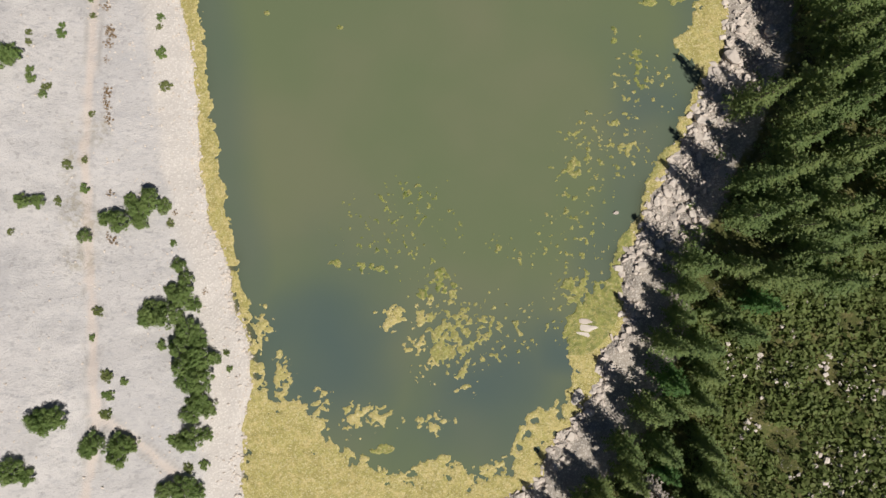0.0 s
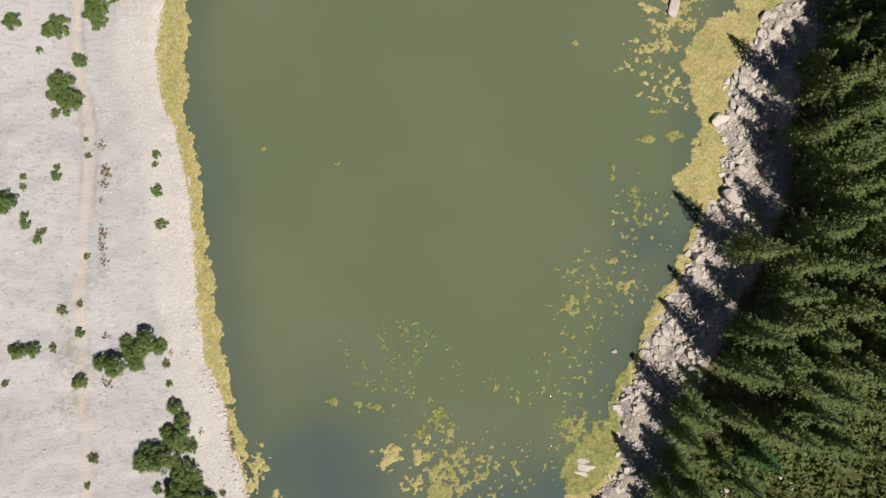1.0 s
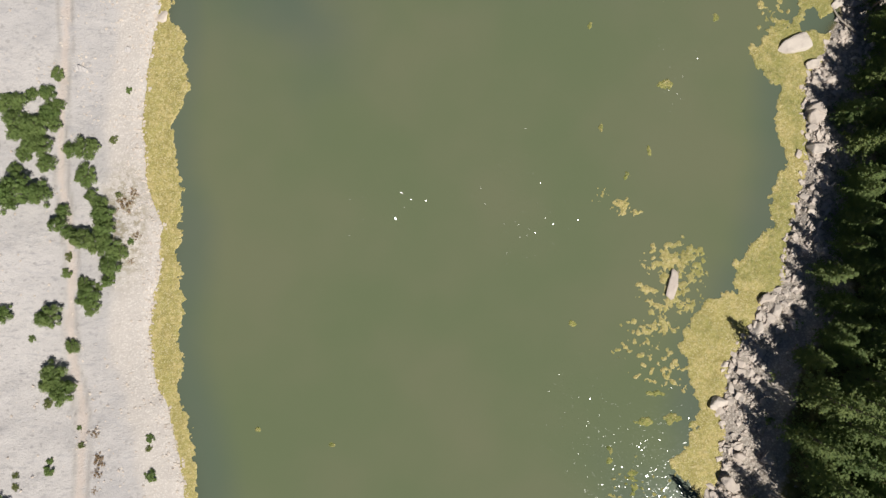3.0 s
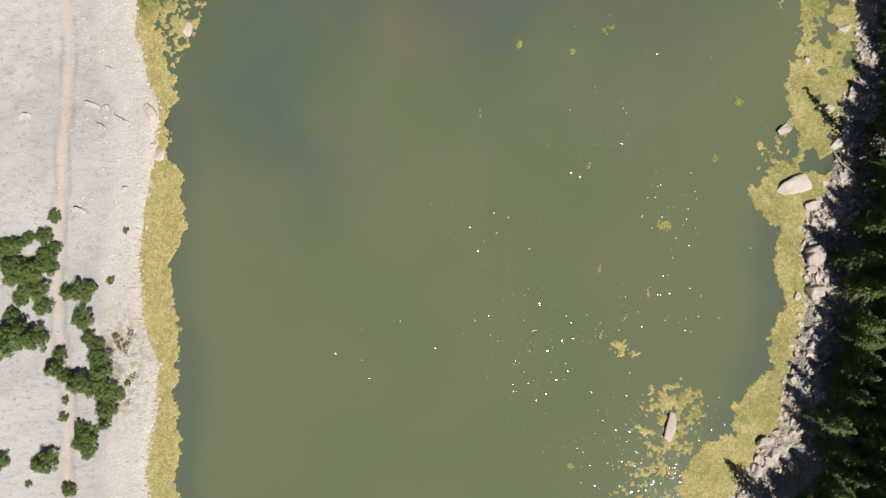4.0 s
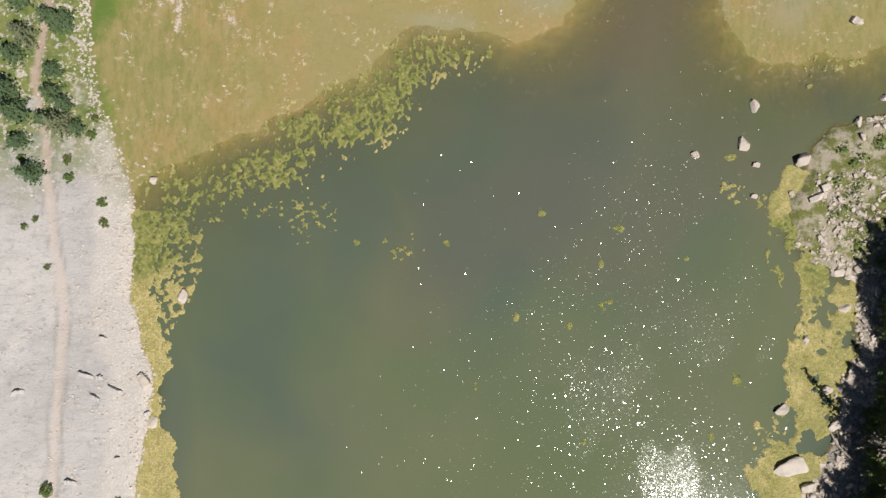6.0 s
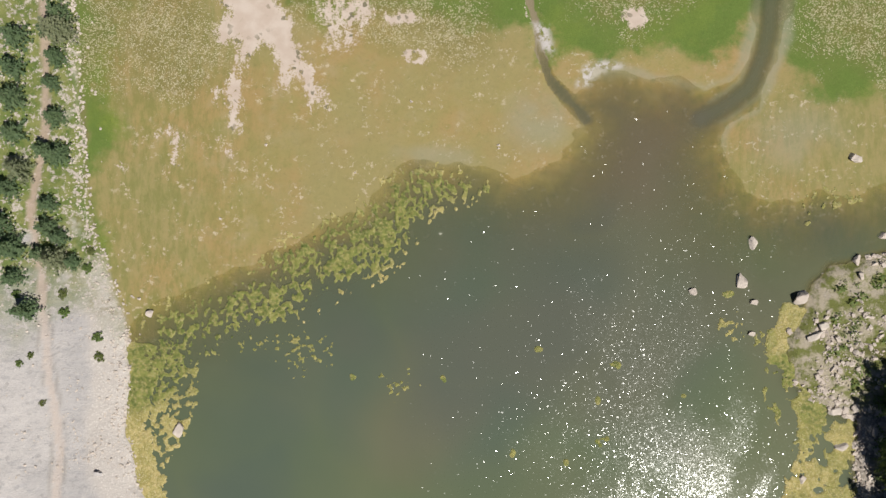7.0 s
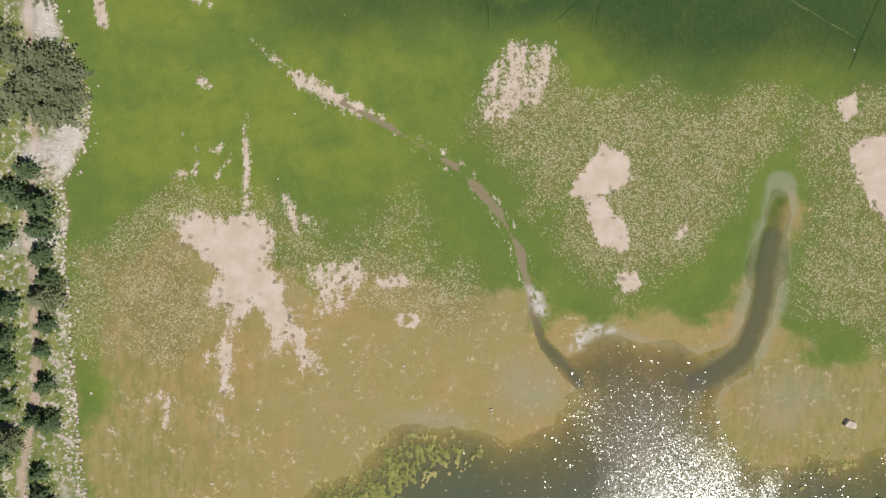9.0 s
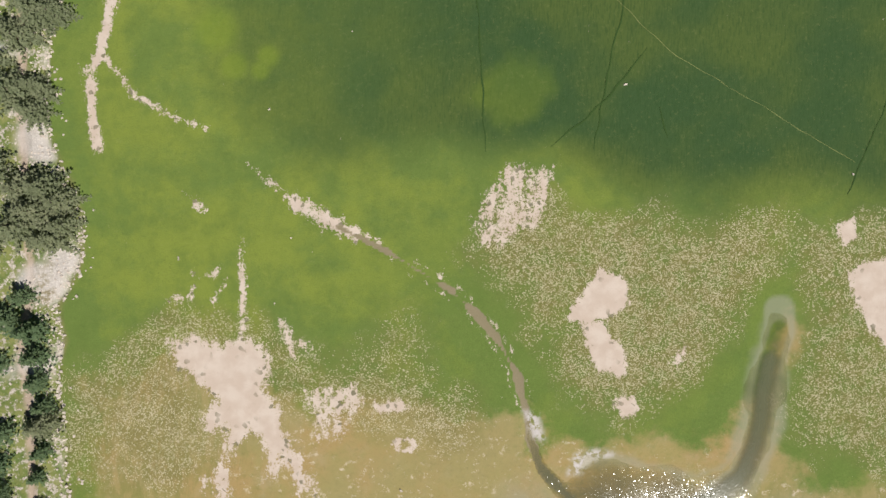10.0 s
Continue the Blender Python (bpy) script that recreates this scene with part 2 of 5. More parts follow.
# ---------------------------------------------------------------- node helpers
class Nodes:
    def __init__(self, name):
        self.mat = bpy.data.materials.new(name)
        self.mat.use_nodes = True
        self.tree = self.mat.node_tree
        self.tree.nodes.clear()
        self.place = self.add("ShaderNodeNewGeometry").outputs["Position"]

    def add(self, kind, **inputs):
        node = self.tree.nodes.new(kind)
        for key, value in inputs.items():
            self.put(node.inputs[key.replace("_", " ")], value)
        return node

    def put(self, socket, value):
        if isinstance(value, bpy.types.NodeSocket):
            self.tree.links.new(value, socket)
        elif isinstance(value, tuple) and len(value) == 3 and socket.type == "RGBA":
            socket.default_value = (*value, 1)
        else:
            socket.default_value = value

    def attr(self, name):
        node = self.add("ShaderNodeAttribute")
        node.attribute_name = name
        return node.outputs["Fac"]

    def noise(self, scale, detail=3.0, rough=0.55, where=None):
        return self.add("ShaderNodeTexNoise", Vector=where or self.place, Scale=scale, Detail=detail, Roughness=rough).outputs["Fac"]

    def cells(self, scale, where=None):
        node = self.add("ShaderNodeTexVoronoi", Vector=where or self.place, Scale=scale)
        return node.outputs["Distance"], node.outputs["Color"]

    def math(self, op, a, b=0.0, clamp=False):
        node = self.tree.nodes.new("ShaderNodeMath")
        node.operation, node.use_clamp = op, clamp
        self.put(node.inputs[0], a)
        self.put(node.inputs[1], b)
        return node.outputs[0]

    def ease(self, value, a, b, lo=0.0, hi=1.0):
        node = self.tree.nodes.new("ShaderNodeMapRange")
        node.interpolation_type = "SMOOTHSTEP"
        for k, v in enumerate((value, a, b, lo, hi)):
            self.put(node.inputs[k], v)
        return node.outputs[0]

    def mix(self, fac, a, b, blend="MIX"):
        node = self.tree.nodes.new("ShaderNodeMix")
        node.data_type, node.blend_type = "RGBA", blend
        self.put(node.inputs[0], fac)
        self.put(node.inputs[6], a)
        self.put(node.inputs[7], b)
        return node.outputs[2]

    def stretch(self, sx, sy, sz=1.0, turn=0.0):
        node = self.add("ShaderNodeMapping", Vector=self.place)
        node.inputs["Scale"].default_value = (sx, sy, sz)
        node.inputs["Rotation"].default_value = (0, 0, turn)
        return node.outputs[0]

    def random(self):
        return self.add("ShaderNodeObjectInfo").outputs["Random"]

    def island(self):
        return self.add("ShaderNodeNewGeometry").outputs["Random Per Island"]

    def bump(self, height_, strength=0.5, distance=0.1, normal=None):
        node = self.add("ShaderNodeBump", Height=height_, Strength=strength, Distance=distance)
        if normal:
            self.put(node.inputs["Normal"], normal)
        return node.outputs[0]

    def finish(self, color, rough=0.9, normal=None, metal=0.0, spec=0.3):
        p = self.add("ShaderNodeBsdfPrincipled", Base_Color=color, Roughness=rough, Metallic=metal)
        p.inputs["Specular IOR Level"].default_value = spec
        if normal:
            self.put(p.inputs["Normal"], normal)
        self.out(p.outputs[0])
        return self.mat

    def out(self, shader):
        self.tree.links.new(shader, self.add("ShaderNodeOutputMaterial").inputs[0])
        return self.mat


# ---------------------------------------------------------------- materials
def ground_material():
    g = Nodes("ground")
    fine, mid, broad = g.noise(9, 4, 0.7), g.noise(1.1, 4, 0.6), g.noise(0.09, 3)
    pebbles, tint = g.cells(4.2)
    sharp = g.add("ShaderNodeSeparateColor", Color=tint).outputs[0]
    pebble = g.math("MULTIPLY", g.ease(pebbles, 0.25, 0.6, 1.0, 0.25), g.ease(sharp, 0.0, 1.0, 0.35, 1.0))
    # pale limestone gravel
    gravel = g.mix(g.ease(broad, 0.35, 0.65), (0.455, 0.43, 0.42), (0.54, 0.505, 0.485))
    gravel = g.mix(g.ease(fine, 0.44, 0.7, 0.0, 0.6), gravel, (0.36, 0.34, 0.34))
    specks = g.add("ShaderNodeSeparateColor", Color=g.cells(3.1)[1]).outputs[1]
    gravel = g.mix(g.ease(specks, 0.93, 0.98, 0.0, 0.5), gravel, (0.31, 0.29, 0.28))
    streaks = g.noise(1.0, 5, 0.8, g.stretch(0.22, 0.9, 1, 0.1))
    gravel = g.mix(g.ease(streaks, 0.55, 0.68, 0.0, 0.55), gravel, (0.40, 0.385, 0.395))
    gravel = g.mix(g.ease(g.noise(1.4, 5, 0.75, g.stretch(0.5, 1.6, 1, 0.25)), 0.5, 0.66, 0.0, 0.6), gravel, (0.336, 0.323, 0.328))
    gravel = g.mix(g.ease(mid, 0.52, 0.75, 0.0, 0.35), gravel, (0.605, 0.571, 0.538))
    gravel = g.mix(g.ease(g.attr("shore"), 0.0, 1.0, 0.0, 0.75), gravel, g.mix(pebble, (0.52, 0.465, 0.42), (0.70, 0.645, 0.59)))
    gravel = g.mix(g.math("MULTIPLY", g.attr("path"), g.ease(mid, 0.2, 0.6, 0.65, 1.0)), gravel, g.mix(fine, (0.47, 0.40, 0.355), (0.58, 0.51, 0.465)))
    gravel = g.mix(g.math("MULTIPLY", g.attr("rut"), 0.6), gravel, (0.33, 0.30, 0.27))
    scrub = g.math("MULTIPLY", g.attr("scrub"), g.ease(g.noise(1.6, 4, 0.7), 0.42, 0.6))
    gravel = g.mix(scrub, gravel, g.mix(fine, (0.168, 0.168, 0.0756), (0.302, 0.227, 0.143)))
    turf = g.mix(g.ease(g.noise(0.7, 5, 0.7), 0.35, 0.65), (0.12, 0.17, 0.045), (0.23, 0.24, 0.085))
    turf = g.mix(g.ease(g.noise(1.3, 5, 0.75), 0.52, 0.6), turf, g.mix(pebble, (0.45, 0.39, 0.34), (0.62, 0.56, 0.50)))
    turf = g.mix(g.math("MULTIPLY", g.attr("path"), 0.9), turf, (0.44, 0.34, 0.27))
    gravel = g.mix(g.attr("verge"), gravel, turf)
    # flooded and drying mud
    mud = g.mix(g.ease(g.noise(0.16, 4, 0.6), 0.35, 0.65), (0.36, 0.255, 0.11), (0.315, 0.262, 0.105))
    mud = g.mix(g.ease(g.noise(0.33, 5, 0.65), 0.45, 0.75, 0.0, 0.6), mud, (0.37, 0.302, 0.168))
    mud = g.mix(g.ease(g.noise(1.0, 5, 0.7), 0.5, 0.75, 0.0, 0.45), mud, (0.185, 0.202, 0.0588))
    mud = g.mix(g.ease(fine, 0.5, 0.8, 0.0, 0.3), mud, (0.168, 0.134, 0.0672))
    mud = g.mix(g.ease(g.noise(0.055, 3, 0.6), 0.4, 0.62, 0.0, 0.8), mud, g.mix(mid, (0.255, 0.23, 0.10), (0.34, 0.285, 0.125)))
    mud = g.mix(g.math("MULTIPLY", g.attr("weedy"), g.ease(g.noise(0.9, 5, 0.75, g.stretch(1.2, 0.35, 1, 0.1)), 0.4, 0.62, 0.0, 0.55)), mud, (0.168, 0.185, 0.0504))
    mud = g.mix(g.math("MULTIPLY", g.ease(g.noise(1.3, 5, 0.8), 0.56, 0.62), g.ease(g.noise(0.3, 3), 0.44, 0.6, 0.0, 0.85)), mud, (0.55, 0.46, 0.33))
    # marsh grass
    grass = g.mix(g.math("ADD", g.ease(g.noise(0.09, 5, 0.65), 0.4, 0.64), g.attr("lush"), True), (0.215, 0.268, 0.048), (0.138, 0.204, 0.047))
    grass = g.mix(g.ease(g.noise(0.35, 4, 0.6), 0.4, 0.75, 0.0, 0.5), grass, (0.1074, 0.1662, 0.03805))
    grass = g.mix(g.ease(fine, 0.35, 0.75, 0.0, 0.55), grass, (0.08066, 0.1058, 0.02428))
    blades = g.noise(1.0, 4, 0.65, g.stretch(5, 0.9, 1, 0.15))
    dark = g.mix(g.ease(g.noise(0.06, 3), 0.4, 0.62), (0.038, 0.079, 0.029), (0.072, 0.108, 0.029))
    dark = g.mix(g.ease(blades, 0.4, 0.75, 0.0, 0.6), dark, (0.023, 0.06, 0.018))
    dark = g.mix(g.ease(fine, 0.55, 0.8, 0.0, 0.18), dark, (0.10, 0.15, 0.033))
    grass = g.mix(g.attr("dark"), grass, dark)
    grass = g.mix(g.attr("bright"), grass, (0.197, 0.27, 0.028))
    marsh_ = g.mix(g.ease(g.math("ADD", g.attr("green"), g.math("MULTIPLY", g.noise(0.8, 5, 0.7), 0.6)), 0.6, 1.0), mud, grass)
    blotch = g.noise(2.3, 6, 0.75)
    marsh_ = g.mix(g.ease(blotch, 0.5, 0.72, 0.0, 0.28), marsh_, g.mix(0.55, marsh_, (0.0309, 0.035, 0.02)))
    marsh_ = g.mix(g.ease(blotch, 0.46, 0.3, 0.0, 0.16), marsh_, (0.309, 0.3, 0.12))
    sandy = g.mix(g.ease(g.noise(0.6, 4), 0.35, 0.7), (0.529, 0.43, 0.36), (0.60, 0.51, 0.44))
    dots = g.add("ShaderNodeSeparateColor", Color=g.cells(2.2)[1]).outputs[0]
    sandy = g.mix(g.math("MULTIPLY", g.ease(dots, 0.93, 0.95), g.ease(g.attr("bare"), 1.3, 0.5, 0.0, 0.8)), sandy, (0.10, 0.10, 0.045))
    sandy = g.mix(g.ease(fine, 0.5, 0.8, 0.0, 0.35), sandy, (0.353, 0.277, 0.168))
    marsh_ = g.mix(g.math("MULTIPLY", g.attr("speckle"), g.ease(g.noise(0.5, 4, 0.65), 0.35, 0.6, 0.25, 0.8)), marsh_, (0.20, 0.175, 0.065))
    tufts = g.math("MULTIPLY", g.attr("speckle"), g.ease(g.noise(5.0, 3, 0.7), 0.5, 0.62, 0.0, 0.55))
    marsh_ = g.mix(tufts, marsh_, (0.10, 0.10, 0.028))
    near, hue = g.cells(8.5)
    pick = g.add("ShaderNodeSeparateColor", Color=hue).outputs[0]
    flecks = g.math("ADD", g.math("MULTIPLY", g.attr("speckle"), 0.44), g.math("ADD", g.math("MULTIPLY", g.math("SUBTRACT", g.noise(0.3, 5, 0.75), 0.5), 1.1), g.math("MULTIPLY", g.math("SUBTRACT", g.noise(2.2, 3, 0.7), 0.5), 1.3)))
    flecks = g.math("MULTIPLY", g.ease(g.math("SUBTRACT", flecks, pick), -0.02, 0.03), g.ease(near, 0.5, 0.65, 1.0, 0.0))
    flecks = g.math("MULTIPLY", flecks, g.ease(g.attr("speckle"), 0.05, 0.3))
    marsh_ = g.mix(g.math("MULTIPLY", flecks, 0.66), marsh_, g.mix(pick, (0.62, 0.55, 0.41), (0.50, 0.46, 0.25)))
    ragged = g.math("ADD", g.math("SUBTRACT", g.noise(1.2, 6, 0.8), 0.5), g.math("SUBTRACT", g.noise(0.9, 4, 0.7, g.stretch(1.0, 0.28, 1, -0.2)), 0.5))
    ragged = g.math("ADD", ragged, g.math("MULTIPLY", g.math("SUBTRACT", g.noise(3.5, 5, 0.8), 0.5), 1.3))
    ragged = g.math("ADD", ragged, g.math("MULTIPLY", g.math("SUBTRACT", g.noise(1.6, 3, 0.7, g.stretch(1.0, 0.2, 1, -0.12)), 0.5), 0.3))
    bare = g.ease(g.math("ADD", g.attr("bare"), g.math("MULTIPLY", ragged, 1.1)), 0.46, 0.55)
    marsh_ = g.mix(bare, marsh_, sandy)
    marsh_ = g.mix(g.ease(g.math("ADD", g.attr("wash"), g.math("MULTIPLY", g.math("SUBTRACT", mid, 0.5), 0.5)), 0.35, 0.7), marsh_, g.mix(fine, (0.18, 0.15, 0.085), (0.31, 0.265, 0.175)))
    marsh_ = g.mix(g.attr("silt"), marsh_, (0.302, 0.302, 0.227))
    curls = g.noise(0.9, 5, 0.7)
    marsh_ = g.mix(g.math("MULTIPLY", g.attr("crust"), g.ease(curls, 0.42, 0.52)), marsh_, (0.55, 0.51, 0.49))
    # forest floor with pale stones
    forest = g.mix(g.ease(mid, 0.4, 0.65), (0.084, 0.0924, 0.0302), (0.16, 0.147, 0.0588))
    forest = g.mix(g.ease(g.noise(2.4, 4, 0.7), 0.60, 0.68, 0.0, 0.8), forest, (0.286, 0.26, 0.235))
    bank = g.mix(pebble, (0.302, 0.26, 0.218), (0.554, 0.496, 0.437))
    bank = g.mix(g.math("MULTIPLY", g.attr("spit"), g.ease(mid, 0.3, 0.55, 0.5, 1.0)), bank, g.mix(fine, (0.34, 0.29, 0.20), (0.50, 0.44, 0.35)))
    bank = g.mix(g.math("MULTIPLY", g.attr("spit"), g.ease(g.noise(0.5, 5, 0.7), 0.42, 0.58)), bank, g.mix(fine, (0.109, 0.143, 0.0336), (0.218, 0.21, 0.0756)))
    land = g.mix(g.ease(g.math("ADD", g.attr("forest"), g.math("MULTIPLY", g.math("SUBTRACT", mid, 0.5), 0.8)), 0.35, 0.65), bank, forest)
    bed = g.mix(g.noise(0.6, 4), (0.185, 0.16, 0.0756), (0.286, 0.235, 0.109))
    color = g.mix(g.attr("left"), bed, gravel)
    color = g.mix(g.attr("right"), color, land)
    color = g.mix(g.attr("marsh"), color, marsh_)
    relief = g.math("ADD", g.math("MULTIPLY", pebble, 0.5), g.math("ADD", fine, g.math("MULTIPLY", mid, 1.2)))
    relief = g.math("MULTIPLY", relief, g.ease(g.attr("marsh"), 0.0, 1.0, 1.7, 0.35))
    return g.finish(color, 0.95, g.bump(relief, 0.6, 0.085), spec=0.15)


def water_material():
    g = Nodes("lake_water")
    flow = g.noise(0.05, 3, 0.5)
    murk = g.mix(g.ease(flow, 0.35, 0.68), (0.124, 0.150, 0.081), (0.145, 0.157, 0.092))
    # bluer tint; in the north it paints sky glare into the colour
    murk = g.mix(g.attr("clear"), murk, (0.072, 0.102, 0.096))
    murk = g.mix(g.attr("brown"), murk, (0.165, 0.132, 0.092))
    body = g.add("ShaderNodeBsdfDiffuse", Color=murk).outputs[0]
    seen = g.add("ShaderNodeBsdfTransparent", Color=(0.93, 0.93, 0.86)).outputs[0]
    depth = g.math("ADD", g.attr("depth"), g.math("MULTIPLY", g.math("SUBTRACT", g.noise(0.5, 4), 0.5), 0.10))
    thick = g.math("SUBTRACT", 1.0, g.math("POWER", 2.718, g.math("MULTIPLY", g.math("MAXIMUM", depth, 0.0), -5.5)))
    under = g.add("ShaderNodeMixShader", Fac=thick)
    g.put(under.inputs[1], seen)
    g.put(under.inputs[2], body)
    warp = g.add("ShaderNodeVectorMath", )
    warp.operation = "ADD"
    g.put(warp.inputs[0], g.stretch(1.0, 1.25, 1, 0.5))
    g.put(warp.inputs[1], g.add("ShaderNodeTexNoise", Vector=g.place, Scale=1.1, Detail=2.0).outputs["Color"])
    tilt = g.add("ShaderNodeSeparateColor", Color=g.cells(11.0, warp.outputs[0])[1]).outputs
    gusts = g.ease(g.noise(0.11, 4, 0.6, g.stretch(1.0, 0.55, 1, -0.25)), 0.36, 0.6, 0.45, 1.0)
    rare = g.math("ADD", g.math("MULTIPLY", g.math("POWER", tilt[2], 3.0), 0.42), 0.14)
    spread_ = g.math("MULTIPLY", g.math("MULTIPLY", gusts, g.attr("ruffle")), rare)
    spread_ = g.math("ADD", spread_, g.math("MULTIPLY", g.math("POWER", tilt[2], 9.0), g.ease(g.attr("ruffle"), 0.12, 0.3, 0.0, 0.6)))
    lean = [g.math("MULTIPLY", g.math("SUBTRACT", tilt[k], 0.5), spread_) for k in (0, 1)]
    facet = g.add("ShaderNodeCombineXYZ", X=lean[0], Y=lean[1], Z=1.0)
    unit = g.add("ShaderNodeVectorMath")
    unit.operation = "NORMALIZE"
    g.put(unit.inputs[0], facet.outputs[0])
    gloss = g.add("ShaderNodeBsdfGlossy", Color=(1.0, 1.0, 1.0), Roughness=g.ease(g.attr("ruffle"), 0.25, 0.95, 0.1, 0.195), Normal=unit.outputs[0]).outputs[0]
    fres = g.add("ShaderNodeFresnel", IOR=1.33)
    top = g.add("ShaderNodeMixShader", Fac=fres.outputs[0])
    g.put(top.inputs[1], under.outputs[0])
    g.put(top.inputs[2], gloss)
    return g.out(top.outputs[0])


def algae_material():
    g = Nodes("algae")
    c = g.mix(g.ease(g.noise(0.5, 4, 0.65), 0.35, 0.65), (0.54, 0.44, 0.185), (0.45, 0.39, 0.14))
    c = g.mix(g.ease(g.attr("lump"), 0.28, 0.46, 0.55, 0.0), c, (0.31, 0.265, 0.085))
    warp = g.add("ShaderNodeMix")
    warp.data_type = "VECTOR"
    warp.inputs[0].default_value = 0.3
    g.put(warp.inputs[4], g.place)
    g.put(warp.inputs[5], g.add("ShaderNodeTexNoise", Vector=g.place, Scale=1.6, Detail=4.0).outputs["Color"])
    clods = g.add("ShaderNodeTexVoronoi", Vector=warp.outputs[1], Scale=3.4)
    clods.feature = "DISTANCE_TO_EDGE"
    seam = g.math("MULTIPLY", g.ease(clods.outputs["Distance"], 0.0, 0.13, 1.0, 0.0), g.ease(g.noise(0.8, 4, 0.7), 0.42, 0.62, 0.0, 0.22))
    c = g.mix(seam, c, (0.19, 0.17, 0.05))
    c = g.mix(g.ease(g.noise(1.1, 4, 0.7), 0.5, 0.66, 0.0, 0.55), c, (0.34, 0.32, 0.09))
    c = g.mix(g.ease(g.noise(2.0, 2, 0.5), 0.5, 0.62, 0.0, 0.5), c, (0.30, 0.275, 0.085))
    c = g.mix(g.ease(g.noise(3.2, 6, 0.85), 0.48, 0.62, 0.0, 0.7), c, (0.28, 0.24, 0.075))
    c = g.mix(g.ease(g.noise(6.0, 3, 0.7), 0.5, 0.66, 0.0, 0.75), c, (0.68, 0.59, 0.36))
    c = g.mix(g.math("MULTIPLY", g.attr("young"), g.ease(g.noise(2.4, 3), 0.3, 0.62, 0.35, 1.0)), c, g.mix(g.ease(g.noise(1.1, 3), 0.4, 0.6), (0.13, 0.165, 0.042), (0.24, 0.26, 0.07)))
    relief = g.math("SUBTRACT", g.noise(5, 5, 0.75), seam)
    return g.finish(c, 0.85, g.bump(relief, 1.0, 0.16), spec=0.25)


def rock_material():
    g = Nodes("limestone")
    tone = g.mix(g.random(), (0.575, 0.50, 0.435), (0.64, 0.57, 0.50))
    tone = g.mix(g.math("MULTIPLY", g.island(), 0.55), tone, (0.49, 0.411, 0.356))
    tone = g.mix(g.ease(g.noise(1.6, 5, 0.7), 0.5, 0.75, 0.0, 0.45), tone, (0.376, 0.316, 0.271))
    tone = g.mix(g.ease(g.noise(9, 4, 0.7), 0.55, 0.8, 0.0, 0.35), tone, (0.294, 0.261, 0.224))
    return g.finish(tone, 0.9, g.bump(g.noise(5, 6, 0.7), 0.8, 0.08), spec=0.2)


def leaf_material(name, a, b, c):
    g = Nodes(name)
    tone = g.mix(g.random(), a, b)
    tone = g.mix(g.math("MULTIPLY", g.island(), 0.75), tone, c)
    tone = g.mix(g.ease(g.noise(0.9, 3), 0.45, 0.7, 0.0, 0.5), tone, b)
    face = g.add("ShaderNodeBsdfPrincipled", Base_Color=tone, Roughness=0.65)
    face.inputs["Specular IOR Level"].default_value = 0.25
    through_ = g.add("ShaderNodeBsdfTranslucent", Color=tone)
    both = g.add("ShaderNodeMixShader", Fac=0.5)
    g.put(both.inputs[1], face.outputs[0])
    g.put(both.inputs[2], through_.outputs[0])
    return g.out(both.outputs[0])


def bark_material():
    g = Nodes("bark")
    n = g.noise(6, 5, 0.7, g.stretch(3, 3, 0.5))
    return g.finish(g.mix(n, (0.10, 0.075, 0.055), (0.23, 0.19, 0.16)), 0.95, g.bump(n, 0.8, 0.05))


def plain_material(name, a, b, scale=3.0):
    g = Nodes(name)
    n = g.noise(scale, 5, 0.7)
    return g.finish(g.mix(n, a, b), 0.92, g.bump(n, 0.6, 0.05), spec=0.2)


GROUND, WATER, ALGAE, ROCK, BARK = ground_material(), water_material(), algae_material(), rock_material(), bark_material()
SPRUCE = leaf_material("spruce_needles", (0.195, 0.26, 0.088), (0.29, 0.34, 0.118), (0.135, 0.21, 0.078))
LARCH = leaf_material("bright_needles", (0.0935, 0.209, 0.0585), (0.132, 0.231, 0.054), (0.0715, 0.1705, 0.054))
SHRUB = leaf_material("shrub_leaves", (0.20, 0.285, 0.085), (0.28, 0.35, 0.12), (0.14, 0.215, 0.066))
PINE = leaf_material("grey_green_needles", (0.27, 0.305, 0.175), (0.36, 0.375, 0.235), (0.22, 0.26, 0.145))
JUNIPER = leaf_material("juniper_needles", (0.17, 0.25, 0.125), (0.21, 0.28, 0.14), (0.13, 0.20, 0.11))
HEATHER = leaf_material("heath_leaves", (0.205, 0.25, 0.075), (0.30, 0.315, 0.125), (0.15, 0.20, 0.062))
DRY = leaf_material("dry_leaves", (0.33, 0.21, 0.115), (0.40, 0.28, 0.17), (0.25, 0.19, 0.08))
PALE = plain_material("pale_scree", (0.40, 0.375, 0.365), (0.54, 0.505, 0.485), 6.0)
DEAD = plain_material("dead_wood", (0.42, 0.37, 0.31), (0.28, 0.24, 0.20))


# ---------------------------------------------------------------- mesh helpers
def mesh_from(name, verts, faces, material, smooth=False):
    me = bpy.data.meshes.new(name)
    me.from_pydata(verts if isinstance(verts, list) else verts.tolist(), [], faces if isinstance(faces, list) else faces.tolist())
    me.materials.append(material)
    if smooth:
        me.polygons.foreach_set("use_smooth", np.ones(len(me.polygons), bool))
    me.update()
    return me


def field_attr(me, name, values):
    me.attributes.new(name, "FLOAT", "POINT").data.foreach_set("value", np.asarray(values, np.float32).ravel())


def part(name, me, parent, label="", m=None):
    ob = new(name, me)
    ob.parent = parent
    if m is not None:
        ob.matrix_basis = m
    if label:
        tagged(ob, label)
    return ob


